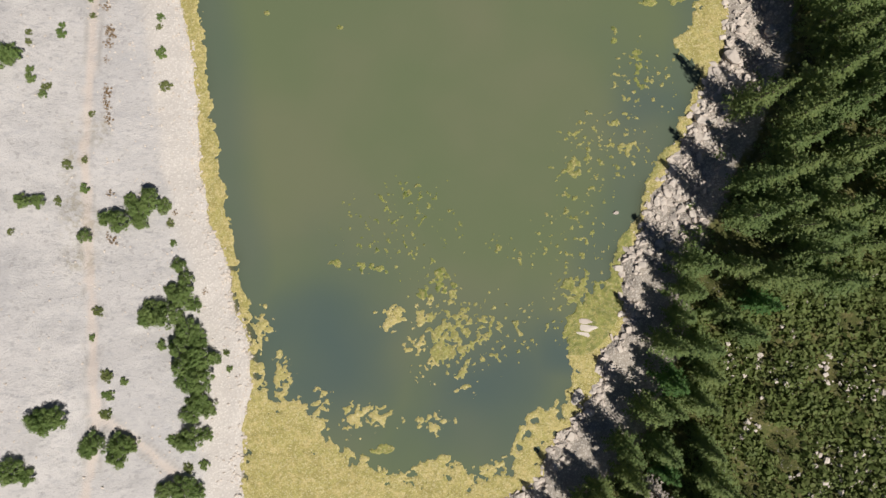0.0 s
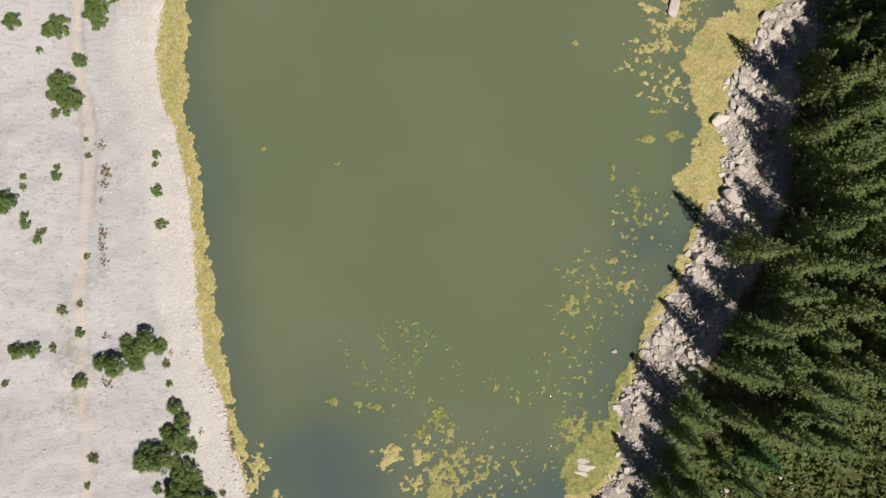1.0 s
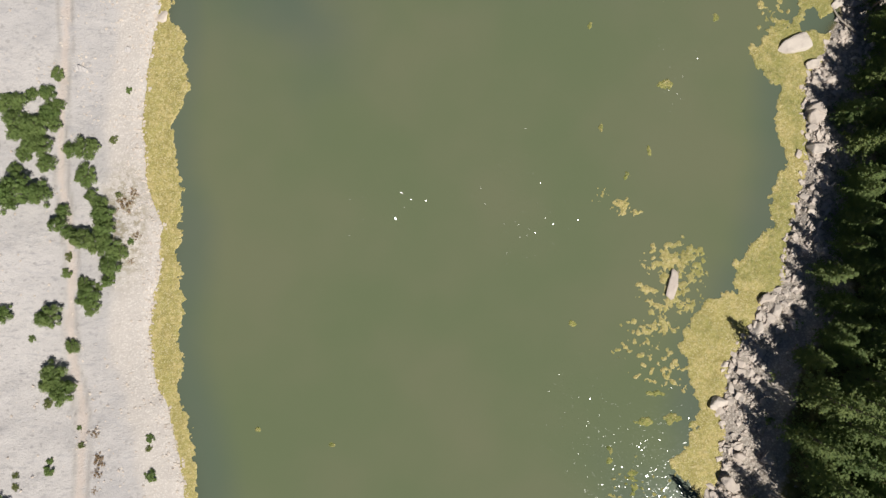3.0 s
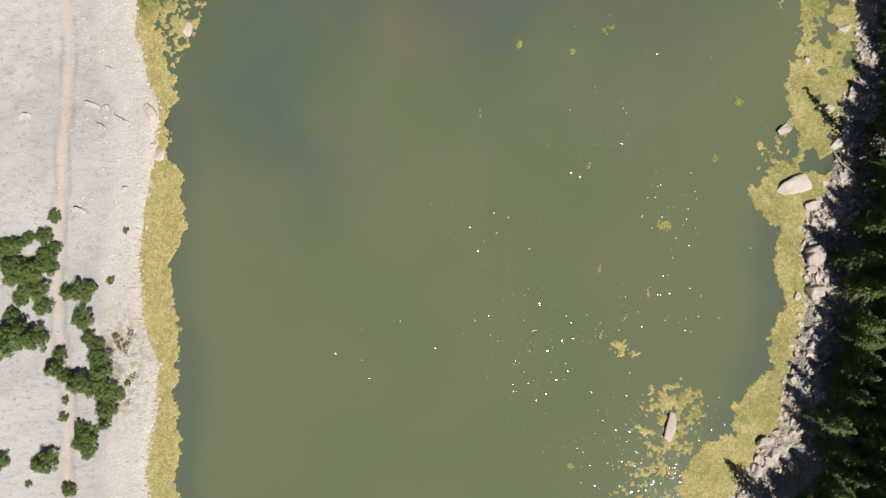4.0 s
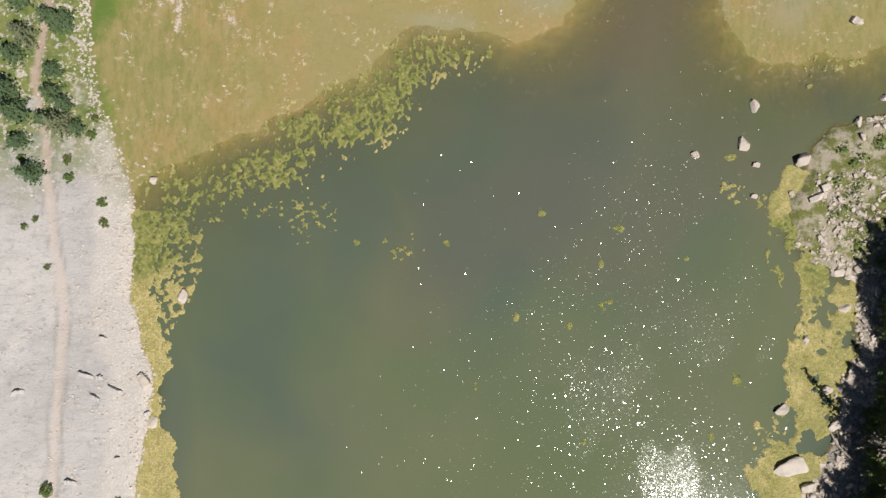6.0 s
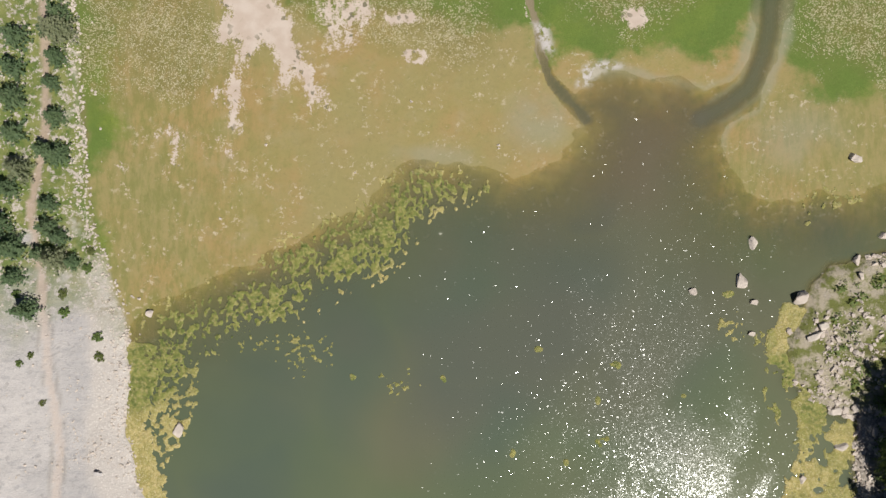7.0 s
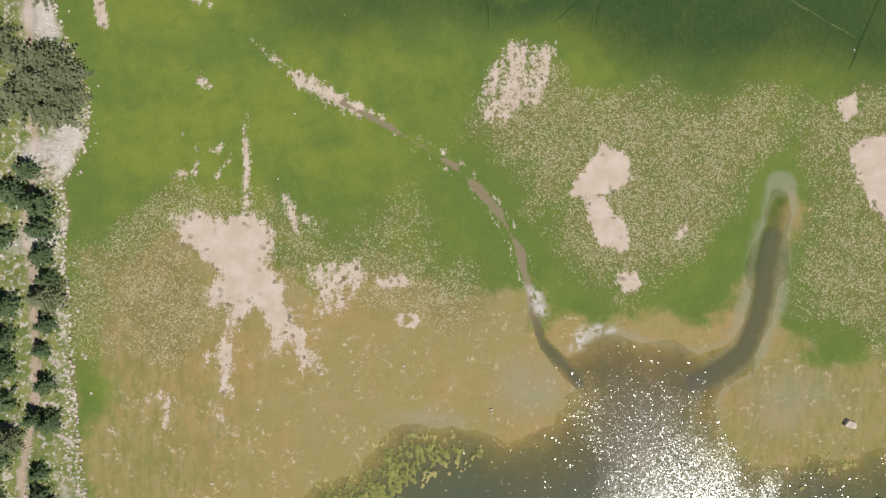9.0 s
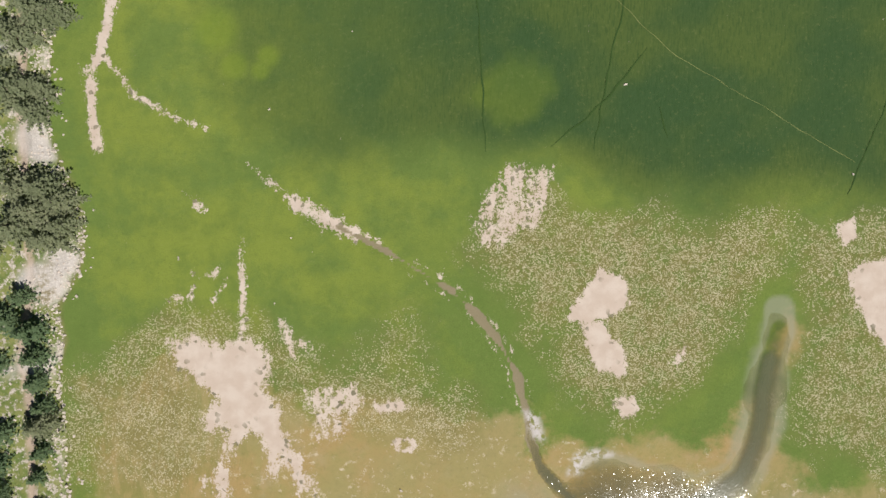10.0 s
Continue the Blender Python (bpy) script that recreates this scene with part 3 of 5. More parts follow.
def thing(name, x, y, z, label, category, group="", kind="", turn=0.0):
    ob = new(name)
    ob.empty_display_size = 0.3
    ob.matrix_basis = pose(x, y, z, 0, 0, turn)
    return tagged(ob, label, category, group, kind)


rnd = random.Random(11)


# ---------------------------------------------------------------- ground: one sheet to the horizon
def spread(a, b, step, far):
    mid = np.arange(a, b + step / 2, step)
    out, d = [], step
    while sum(out) < far:
        d *= 1.35
        out.append(d)
    tail = np.cumsum(out)
    return np.concatenate([a - tail[::-1], mid, mid[-1] + tail])


def sheet(xs, ys):
    X, Y = np.meshgrid(xs, ys)
    n = len(xs)
    idx = np.arange(len(xs) * len(ys)).reshape(len(ys), n)
    quads = np.stack([idx[:-1, :-1], idx[:-1, 1:], idx[1:, 1:], idx[1:, :-1]], -1).reshape(-1, 4)
    return X.ravel(), Y.ravel(), quads


def build_ground():
    x, y, quads = sheet(spread(-57, 62, 0.36, 1100), spread(-34, 197, 0.36, 1100))
    parts = fields(x, y)
    dl, dr, dm = parts
    me = mesh_from("ground", np.stack([x, y, height(x, y, parts)], -1), quads, GROUND, True)
    field_attr(me, "left", ease(-0.2, 0.2, dl) * 1.0)
    field_attr(me, "right", ease(-0.2, 0.2, dr) * ease(0.2, -0.2, dl))
    rim = cloud(x, y, 5, 3, 2)
    field_attr(me, "marsh", ease(-14, -9, dm) * ease(0.6, -0.6, dl + (rim - 0.5) * 1.5) * ease(0.1, -0.3, dr))
    field_attr(me, "shore", ease(4.6 + 2 * rim, 2.0 + 2 * rim, dl))
    foot = np.minimum(line_away(FOOTPATH, x, y), line_away(SIDEPATH, x, y))
    verge = ease(104, 116, y + (rim - 0.5) * 14) * ease(0.25, 0.5, cloud(x, y, 4, 4, 19) + 0.14)
    for bx, by, br in ((-46.2, 157, 3.2), (-44, 160, 2.4), (-47, 174, 3.2), (-44.5, 183.5, 2.2), (-43.5, 148.5, 1.2)):
        verge = verge * ease(0.7, 1.2, np.hypot(x - bx, y - by) / br + (rim - 0.5))
    field_attr(me, "verge", verge)
    # broken darker line along both edges of the footpath
    field_attr(me, "rut", ease(0.28, 0.08, np.abs(foot - 0.72)) * ease(0.35, 0.6, cloud(x, y, 3, 3, 23)) * (dl > 0))
    field_attr(me, "path", ease(0.58, 0.3, foot + (cloud(x, y, 1.2, 3, 5) - 0.5) * 0.5))
    scrub = ease(2.2, 0.2, np.abs(line_away(FOOTPATH, x, y) - 1.0)) * ease(0.5, 0.75, cloud(x, y, 6, 3, 9)) * ease(45, 35, y) * 0.45
    scrub = np.maximum(scrub, ease(0.4, 0.7, cloud(x, y, 3, 3, 14)) * ease(104, 112, y) * ease(6, 1, dl))
    field_attr(me, "scrub", np.maximum(scrub, ease(4, 1, np.hypot(x + 37.5, (y - 54) * 0.4)) * 0.7))
    green = within(GREEN_EDGE + [(900, 137), (900, 900), (-60, 900)], x, y)
    field_attr(me, "green", ease(-7, 5.5, green + (cloud(x, y, 7, 4, 4) - 0.5) * 9))
    dark = within(DARK_EDGE + [(900, 167), (900, 900), (-27, 900)], x, y)
    field_attr(me, "dark", ease(-4.0, 4.5, dark + (cloud(x, y, 9, 4, 12) - 0.5) * 5) * (0.62 + 0.33 * ease(-22, 6, x)))
    bright = ease(1.4, 0.5, np.hypot((x - 8.5) / 4.2, (y - 180.5) / 3.6) + (cloud(x, y, 3, 3, 25) - 0.5) * 1.5) * 0.22
    for bx, by, br in ((-24.3, 182.8, 1.6), (-21.2, 182.3, 1.1), (-20.3, 184, 1.3), (-26.5, 187, 2.5)):
        bright = np.maximum(bright, 0.4 * ease(br * 1.4, br * 0.5, np.hypot(x - bx, y - by)))
    field_attr(me, "bright", bright)
    field_attr(me, "lush", 0.75 * ease(-14, 8, x) * ease(175, 160, y) + 0.5 * ease(-38, -42, x))
    bare = within(FAN, x, y) * 0.34 + 0.43
    for ring in BARE[:-1]:
        bare = np.maximum(bare, within(ring, x, y) * 0.6 + 0.62)
    bare = np.maximum(bare, np.minimum(within(BARE[-1], x, y) * 0.4 + 0.44, 0.8))
    for ring in RAGGED:
        bare = np.maximum(bare, np.minimum(within(ring, x, y) * 0.3 + 0.45, 0.56))
    for ring in WISPS:
        bare = np.maximum(bare, within(ring, x, y) * 0.45 + 0.42)
    upper = STREAM[1:6]
    bare = np.maximum(bare, 0.40 - 0.42 * np.abs(line_away(upper, x, y) - 0.2))
    bare = np.maximum(bare, 0.62 - 0.6 * line_away(WASH, x, y))
    bare = np.maximum(bare, 0.43 - 0.55 * np.abs(line_away(STREAM[5:11], x, y) - 0.8))
    bare = np.maximum(bare, 0.85 - 0.62 * line_away(TRACK, x, y))
    ring = np.hypot((x + 3.4) / 1.5, (y - 138.8) / 0.9)
    bare = np.maximum(bare, 0.75 - 1.1 * np.abs(ring - 0.75))
    field_attr(me, "bare", np.clip(bare, 0, 1.3))
    speck = 0.0 * x
    for ring, k in zip(SPECKLED, (1.0, 0.85, 0.8, 0.6)):
        speck = np.maximum(speck, k * ease(-3.5, 4.0, within(ring, x, y) + (cloud(x, y, 6, 4, 21) - 0.5) * 9))
    field_attr(me, "weedy", np.maximum(ease(-12, -34, x), 0.8 * ease(30, 33, x) * ease(138, 134, y)))
    rimmed = ease(6, 0, np.abs(green + (rim - 0.5) * 6)) * ease(8, 2, x) * ease(130, 138, y)
    field_attr(me, "speckle", np.maximum(speck, 0.8 * rimmed))
    crust = 0 * x
    for ring in CRUST:
        crust = np.maximum(crust, ease(-0.5, 0.4, within(ring, x, y)))
    field_attr(me, "crust", crust)
    field_attr(me, "wash", np.maximum(ease(0.68, 0.12, line_away(STREAM[6:], x, y) + (cloud(x, y, 2, 3, 15) - 0.5) * 1.1), 0.75 * ease(0.5, 0.1, line_away(STREAM[3:7], x, y) + (cloud(x, y, 2, 3, 15) - 0.5) * 0.7), np.maximum(ease(1.0, 0.2, np.hypot((x - 1) / 6, (y - 165) / 8)) * 0.45, 0.55 * ease(0.45, 0.1, line_away(RILL, x, y) + (cloud(x, y, 2, 3, 15) - 0.5) * 0.6))))
    rim_ = ease(1.2, 0.1, np.abs(dm - 0.3) + (rim - 0.5) * 1.2) * (dm > -1.5) * ease(14, 18, x)
    rim_ = np.maximum(rim_, 1.1 * ease(2.3, 1.7, line_away(CHANNEL[1:], x, y) + (rim - 0.5)))
    rim_ = rim_ * ease(0.8, 1.25, line_away(CHANNEL[:-1], x, y))
    field_attr(me, "silt", np.maximum(rim_ * 0.5 * ease(126, 131, y), np.maximum(0.35 * ease(1.2, 0.2, np.hypot((x - 42) / 7, (y - 130) / 5)), np.maximum(0.5 * ease(1.2, 0.2, np.hypot((x - 11.5) / 5, (y - 131.5) / 4.5)), 0.4 * ease(1.2, 0.2, np.hypot((x + 1) / 8, (y - 127) / 1.6)))) * ease(0.3, 0.6, rim)))
    forest = np.where(y < 106, dr - 7.0, -1.5)
    field_attr(me, "forest", ease(-2.0, 2.0, forest))
    field_attr(me, "spit", ease(97, 101, y))
    return tagged(new("ground", me), "pale gravel shore, green marsh and forest floor", "ground", kind="structure")


build_ground()


def build_water():
    x, y, quads = sheet(np.arange(-47, 62, 0.5), np.arange(-40, 162, 0.5))
    z = height(x, y)
    keep = (z[quads].min(1) < 0.03)
    quads = quads[keep]
    used, back = np.unique(quads, return_inverse=True)
    x, y, z = x[used], y[used], z[used]
    me = mesh_from("lake", np.stack([x, y, 0 * x], -1), back.reshape(-1, 4), WATER, True)
    field_attr(me, "depth", np.clip(-z, 0, 3))
    clear = 0 * x
    wx, wy = x + (cloud(x, y, 14, 3, 61) - 0.5) * 16, y + (cloud(x, y, 14, 3, 62) - 0.5) * 16
    # clear spots; the northern ones (y over 90) stand in for bluish sky glare
    for cx, cy, r, k in ((-20, 84, 10, 0.6), (6, 101, 10, 0.7), (-15.7, -11, 10, 0.9), (4, -17, 10, 0.9), (24, 15.6, 6, 0.7), (11, -14, 6, 0.9),
                         (17.4, 119.9, 4, 0.6), (44, 121, 5, 0.9), (33, 133, 3.5, 0.6), (-22, 100, 10, 0.5), (10, 108, 15, 0.75), (-10, 106, 12, 0.6), (22, 102, 12, 0.55), (-22, 92, 12, 0.5)):
        clear = np.maximum(clear, k * np.exp(-((wx - cx) ** 2 + (wy - cy) ** 2) / (r * r)))
    edge = np.minimum(-left_land(x, y), -right_land(x, y))
    field_attr(me, "clear", np.maximum(clear, 0.45 * ease(8, 3, edge) * ease(100, 80, y)))
    field_attr(me, "brown", 0.8 * np.exp(-((x - 24) / 9) ** 2 - ((y - 130) / 10) ** 2) + 0.3 * ease(60, 100, y) * ease(0.5, 0.75, cloud(x, y, 22, 3, 31)))
    # patches of wind on otherwise calm water
    wind = 0.12 + 0.16 * ease(40, 62, y) * ease(0.42, 0.6, cloud(x, y, 14, 3, 35)) * ease(-22, -8, x)
    streak = cloud(x * 1.6, y * 0.8, 6, 4, 33)
    for cx, cy, rx, ry, k in ((25, 128, 9, 11, 0.85), (27, 119, 9, 11, 0.9), (24, 110, 10, 10, 0.95), (29, 72.5, 4.5, 5.5, 0.85), (17, 84, 6, 6, 0.6), (28.5, 93, 9, 9, 0.8), (18, 95, 8, 9, 0.6), (39.2, 117, 0.9, 5, 0.8)):
        q = np.hypot((x - cx) / rx, (y - cy) / ry) + (streak - 0.5) * 2.4
        wind = np.maximum(wind, k * ease(1.5, 0.35, q))
    wind = wind * (0.3 + 0.7 * ease(138, 130, y))
    field_attr(me, "ruffle", wind * (0.45 + 0.55 * ease(0.5, 3.5, edge + (cloud(x, y, 5, 3, 33) - 0.5) * 3)) * (0.4 + 0.6 * ease(139, 135, y + 0.4 * np.maximum(x - 30, 0))) + 0.06)
    return tagged(new("lake", me), "murky olive-green lake water with light ripples", "lake", kind="structure")


build_water()


# ---------------------------------------------------------------- floating and stranded algae
LEFT_MAT = [(-24.8, -0.5), (-26.4, 4.2), (-26.4, 7.9), (-27.4, 11.6), (-28.6, 19.1), (-29.1, 24.3), (-29.9, 30.6), (-31.7, 34.6), (-30.9, 37.3), (-31.3, 45.4),
    (-31.1, 53.5), (-31.4, 60.2), (-32.4, 66.0), (-30.6, 70.4), (-31.1, 76.5), (-32.7, 78.5), (-32.6, 83.2), (-32.1, 85.9), (-31.6, 90.0),
    (-29.2, 93.4), (-28.2, 101.5), (-29.5, 104)]
SOUTH_MAT = [(-24.8, -0.5), (-23.8, -4.5), (-22.6, -7.9), (-22.4, -10.5), (-21.0, -15.2), (-17.7, -15.8), (-14.7, -18.5), (-13.7, -21.1), (-10.3, -22.4),
    (-7.0, -25.7), (-5.0, -24.4), (-1.0, -22.4), (2.3, -24.4), (7.0, -22.4), (10.3, -17.1), (13.6, -15.1)]
RIGHT_MAT = [(13.6, -15.1), (14.6, -13.1), (13.6, -9.1), (13.7, -6.5), (17.0, -3.8), (18.7, -1.8), (20.0, 2.8), (22.4, 5.5), (23.7, 10.9),
    (26.4, 14.2), (27.5, 16.9), (29.4, 22.0), (26.6, 26.1), (28.9, 28.8), (30.2, 32.8), (28.6, 37.4), (27.6, 40.1), (30.3, 44.8),
    (34.3, 46.1), (34.3, 49.4), (38.7, 54.1), (39.0, 57.5), (40.4, 61.5), (39.3, 65.5), (39.6, 70.0), (38.0, 71.2),
    (36.0, 74.2), (37.3, 80.8), (39.3, 84.2), (37.3, 86.2), (37.7, 92.2), (40.3, 93.2), (40.6, 96.0), (38.7, 98.9), (38.5, 106.4), (40.8, 110.5)]
# drifting patches: place, half widths, how closely packed
DRIFT_SOUTH = [(-0.3, -9.2, 3.2, 3.4, 1.0), (-6.3, -6.8, 1.6, 1.1, 1.0), (-1.7, -3.8, 2.2, 2.0, 0.9), (-9.0, -0.8, 3.0, 0.7, 0.6), (-5.7, 4.2, 6.0, 4.7, 0.35),
    (15.0, 2.2, 3.4, 7.0, 0.55), (19.1, 13.9, 3.7, 3.0, 0.75), (14.4, 11.1, 1.6, 1.0, 0.9), (23.2, 21.6, 2.7, 3.0, 0.75), (-9.7, -18.8, 2.6, 1.5, 1.0),
    (-2.0, -19.1, 1.6, 0.9, 1.0), (-8.0, -22.1, 1.5, 0.6, 1.0), (-15.3, -16.6, 1.3, 1.2, 1.0)]
DRIFT_MIDDLE = [(-19.7, -12.9, 1.0, 1.5, 1.0), (3.7, -8.5, 3.4, 3.0, 0.75), (8.3, -8.5, 1.5, 2.4, 0.8), (1.7, -12.8, 1.5, 2.0, 0.9), (-4.7, 8.2, 2.7, 1.3, 0.45),
    (8.0, 0.2, 1.5, 1.0, 0.6), (15.7, -3.8, 2.0, 1.6, 0.95), (5.7, 1.8, 1.2, 1.0, 0.5), (-13.4, -0.2, 1.0, 0.6, 0.6), (22.5, 24.3, 0.5, 2.7, 0.8),
    (16.4, 7.5, 2.7, 3.0, 0.55), (12.7, -7.2, 1.2, 1.6, 0.7), (-22.1, -7.5, 0.9, 1.5, 1.0), (27.7, 49.1, 2.5, 2.1, 1.15), (26.7, 46.1, 2.2, 1.8, 1.15),
    (24.3, 41.4, 2.4, 1.6, 0.9), (21.0, 39.7, 0.9, 1.1, 0.9), (26.3, 37.1, 2.6, 1.9, 1.0)]
DRIFT_NORTH = [(21.4, 56.1, 1.5, 1.0, 1.0), (18.4, 57.5, 0.9, 0.8, 0.8), (23.6, 30.8, 1.2, 0.5, 0.9), (27.2, 31.1, 1.2, 0.7, 1.0), (25.3, 34.1, 1.1, 0.4, 0.9),
    (19.6, 26.8, 0.4, 1.3, 0.8), (26.3, 70.6, 1.0, 0.6, 0.95), (18.7, 65.6, 0.3, 0.7, 0.9), (24.4, 62.9, 0.35, 0.8, 0.9), (15.3, 42.4, 0.5, 0.4, 0.9),
    (-21.8, 29.7, 0.35, 0.4, 0.9), (-13.1, 28.0, 0.4, 0.4, 0.9), (21.7, 59.8, 0.5, 0.7, 0.8), (-4.3, 100.1, 1.7, 1.3, 0.65), (1.0, 100.7, 0.6, 0.5, 0.8),
    (12.0, 104.5, 0.5, 0.4, 1.0), (21.1, 102.9, 0.8, 0.5, 0.8), (19.5, 94.0, 1.0, 0.7, 0.7)]
DRIFT_FAR = [(9.2, 92.2, 0.35, 0.5, 1.0), (15.5, 91.3, 0.3, 0.6, 0.9), (19.1, 98.7, 0.3, 0.5, 0.9), (35.2, 85.3, 0.6, 1.1, 0.8), (4.6, 83.8, 0.25, 0.7, 0.9),
    (29.1, 99.5, 0.35, 0.25, 1.0), (34.6, 107.6, 0.9, 1.2, 1.0), (32.3, 78.6, 0.4, 0.6, 0.9), (-10.0, 100.7, 0.5, 0.4, 0.8), (17.4, 77.7, 0.4, 0.5, 0.9),
    (34.2, 111.6, 0.7, 0.5, 0.9), (45.8, 123.6, 2.5, 1.2, 0.75), (43.2, 121.5, 0.8, 1.1, 0.7), (37.6, 106.4, 1.2, 0.9, 0.7), (-16.2, 103.3, 2.4, 1.8, 0.75)]


def mat_field(x, y):
    """Positive where algae lies on the water, and how green it is."""
    rough = cloud(x, y, 2.6, 5, 41)
    crumb = cloud(x, y, 0.95, 4, 43)
    fleck = cloud(x, y, 0.46, 3, 45)
    thread = 0.5 - np.abs(cloud(x * 0.8 + y * 0.25, y * 1.0, 2.0, 4, 47) - 0.5) * 2.4
    lx = np.interp(y, [p[1] for p in LEFT_SHORE], [p[0] for p in LEFT_SHORE])
    lm = np.interp(y, [p[1] for p in LEFT_MAT], [p[0] for p in LEFT_MAT])
    f = np.minimum(x - lx + 0.6 + (crumb - 0.5) * 1.2, lm - x + (rough - 0.5) * 1.4 + (crumb - 0.5) * 1.6 + 0.1)
    f = np.where((y < -0.5) | (y > 104), -1.0, f)
    north = ease(84, 90, y) * ease(106, 104, y)
    f = np.minimum(f, 1.0 - north * ease(0.5, 3.0, x - lx) * (1.0 - (0.45 * crumb + 0.55 * fleck - 0.45) * 4))
    south = within(SOUTH_MAT + [(9, -40), (-26, -40), (-26, -1)], x, y)
    f = np.maximum(f, np.minimum(south + 0.2 + (rough - 0.5) * 2.6, (crumb - 0.5) * 3 + 0.12 + 0.35 * np.maximum(south - 0.3, 0)))
    rs = right_land(x, y)
    right = within(RIGHT_MAT + [(60, 111), (60, -30), (10, -30)], x, y)
    g = np.minimum(right + (rough - 0.5) * 1.6 + (crumb - 0.5) * 1.8 + 0.1, 0.5 - rs)
    pools = ease(70, 80, y) * ease(109, 104, y)
    g = np.minimum(g, 1.0 - pools * ease(1.5, -3.5, rs + 4) * (1.0 - (0.6 * crumb + 0.4 * fleck - 0.44) * 3) - pools * ease(0.5, 0.57, rough) * 1.3)
    f = np.maximum(f, g)
    young = 0.75 * north * ease(1, 7, x - lx) * ease(92, 103, y) + 0.5 * ease(28, 50, y) * ease(25, 30, x) * ease(0.45, 0.6, cloud(x, y, 3, 3, 51))
    for cx, cy, rx, ry, k in DRIFT_SOUTH + DRIFT_MIDDLE + DRIFT_NORTH + DRIFT_FAR:
        q = np.hypot((x - cx) / rx, (y - cy) / ry)
        tex = 0.55 * crumb + 0.45 * fleck + 0.02 if k > 0.8 else np.maximum(fleck, thread - 0.05)
        tiny = 0.45 if min(rx, ry) < 0.75 else 0.0
        f = np.maximum(f, np.where(q < 1.9, (tex - 0.5) * 2.4 + 0.55 * (k - (1.08 if k > 0.8 else 1.25)) + (0.16 + tiny) * (1 - q * q), -1.0))
        young = np.maximum(young, ((1 - k) * 1.2 + 0.25 * (k < 0.8) + 1.6 * tiny) * (q < 1.9))
    m = marsh(x, y)
    weed = 1 - np.abs(m + 4.0 - 0.05 * (x + 20)) / 4.2
    weed = np.where((x < 6) & (x > -37), weed - 0.8 * ease(-8, 6, x), -1)
    f = np.maximum(f, np.where(weed > -0.3, (0.62 * cloud(x * 1.25, y * 0.8, 0.5, 2, 46) + 0.2 * fleck + 0.18 * crumb - 0.53) * 2.3 + (np.minimum(weed, 0.6) - 0.38) * 0.5 + (cloud(x, y, 3.5, 3, 49) - 0.5) * 0.7, -1.0))
    young = np.maximum(young, ease(-0.2, 0.3, weed))
    young = np.maximum(young, 0.55 * ease(80, 96, y) * ease(36, 38, x) * ease(0.45, 0.7, rough))
    wx, wy = x + (cloud(x, y, 1.3, 3, 57) - 0.5) * 1.2, y + (cloud(x, y, 1.3, 3, 58) - 0.5) * 1.2
    gap = clod_gap(wx, wy, 1.0, 59) * ease(112, 104, y)
    f = f - gap * (0.34 * ease(0.75, 0.1, f) * ease(0.3, 0.6, cloud(x, y, 4, 3, 60)) + 0.06)
    return f, np.clip(young, 0, 1), crumb - 0.16 * gap * ease(0.35, 0.6, fleck * 0.5 + rough * 0.5)


def clod_gap(x, y, size, seed):
    """1 in the seams between rounded clods, 0 on them."""
    r = np.random.RandomState(seed)
    jx, jy = r.rand(97, 97), r.rand(97, 97)
    cx, cy = np.floor(x / size).astype(int), np.floor(y / size).astype(int)
    near, next_ = np.full_like(x, 9.0), np.full_like(x, 9.0)
    for a in (-1, 0, 1):
        for b in (-1, 0, 1):
            i, j = (cx + a) % 97, (cy + b) % 97
            d = np.hypot(cx + a + jx[i, j] - x / size, cy + b + jy[i, j] - y / size)
            next_ = np.minimum(next_, np.maximum(near, d))
            near = np.minimum(near, d)
    return ease(0.3, 0.02, next_ - near) * 0.75 + 0.6 * ease(0.5, 0.8, near)


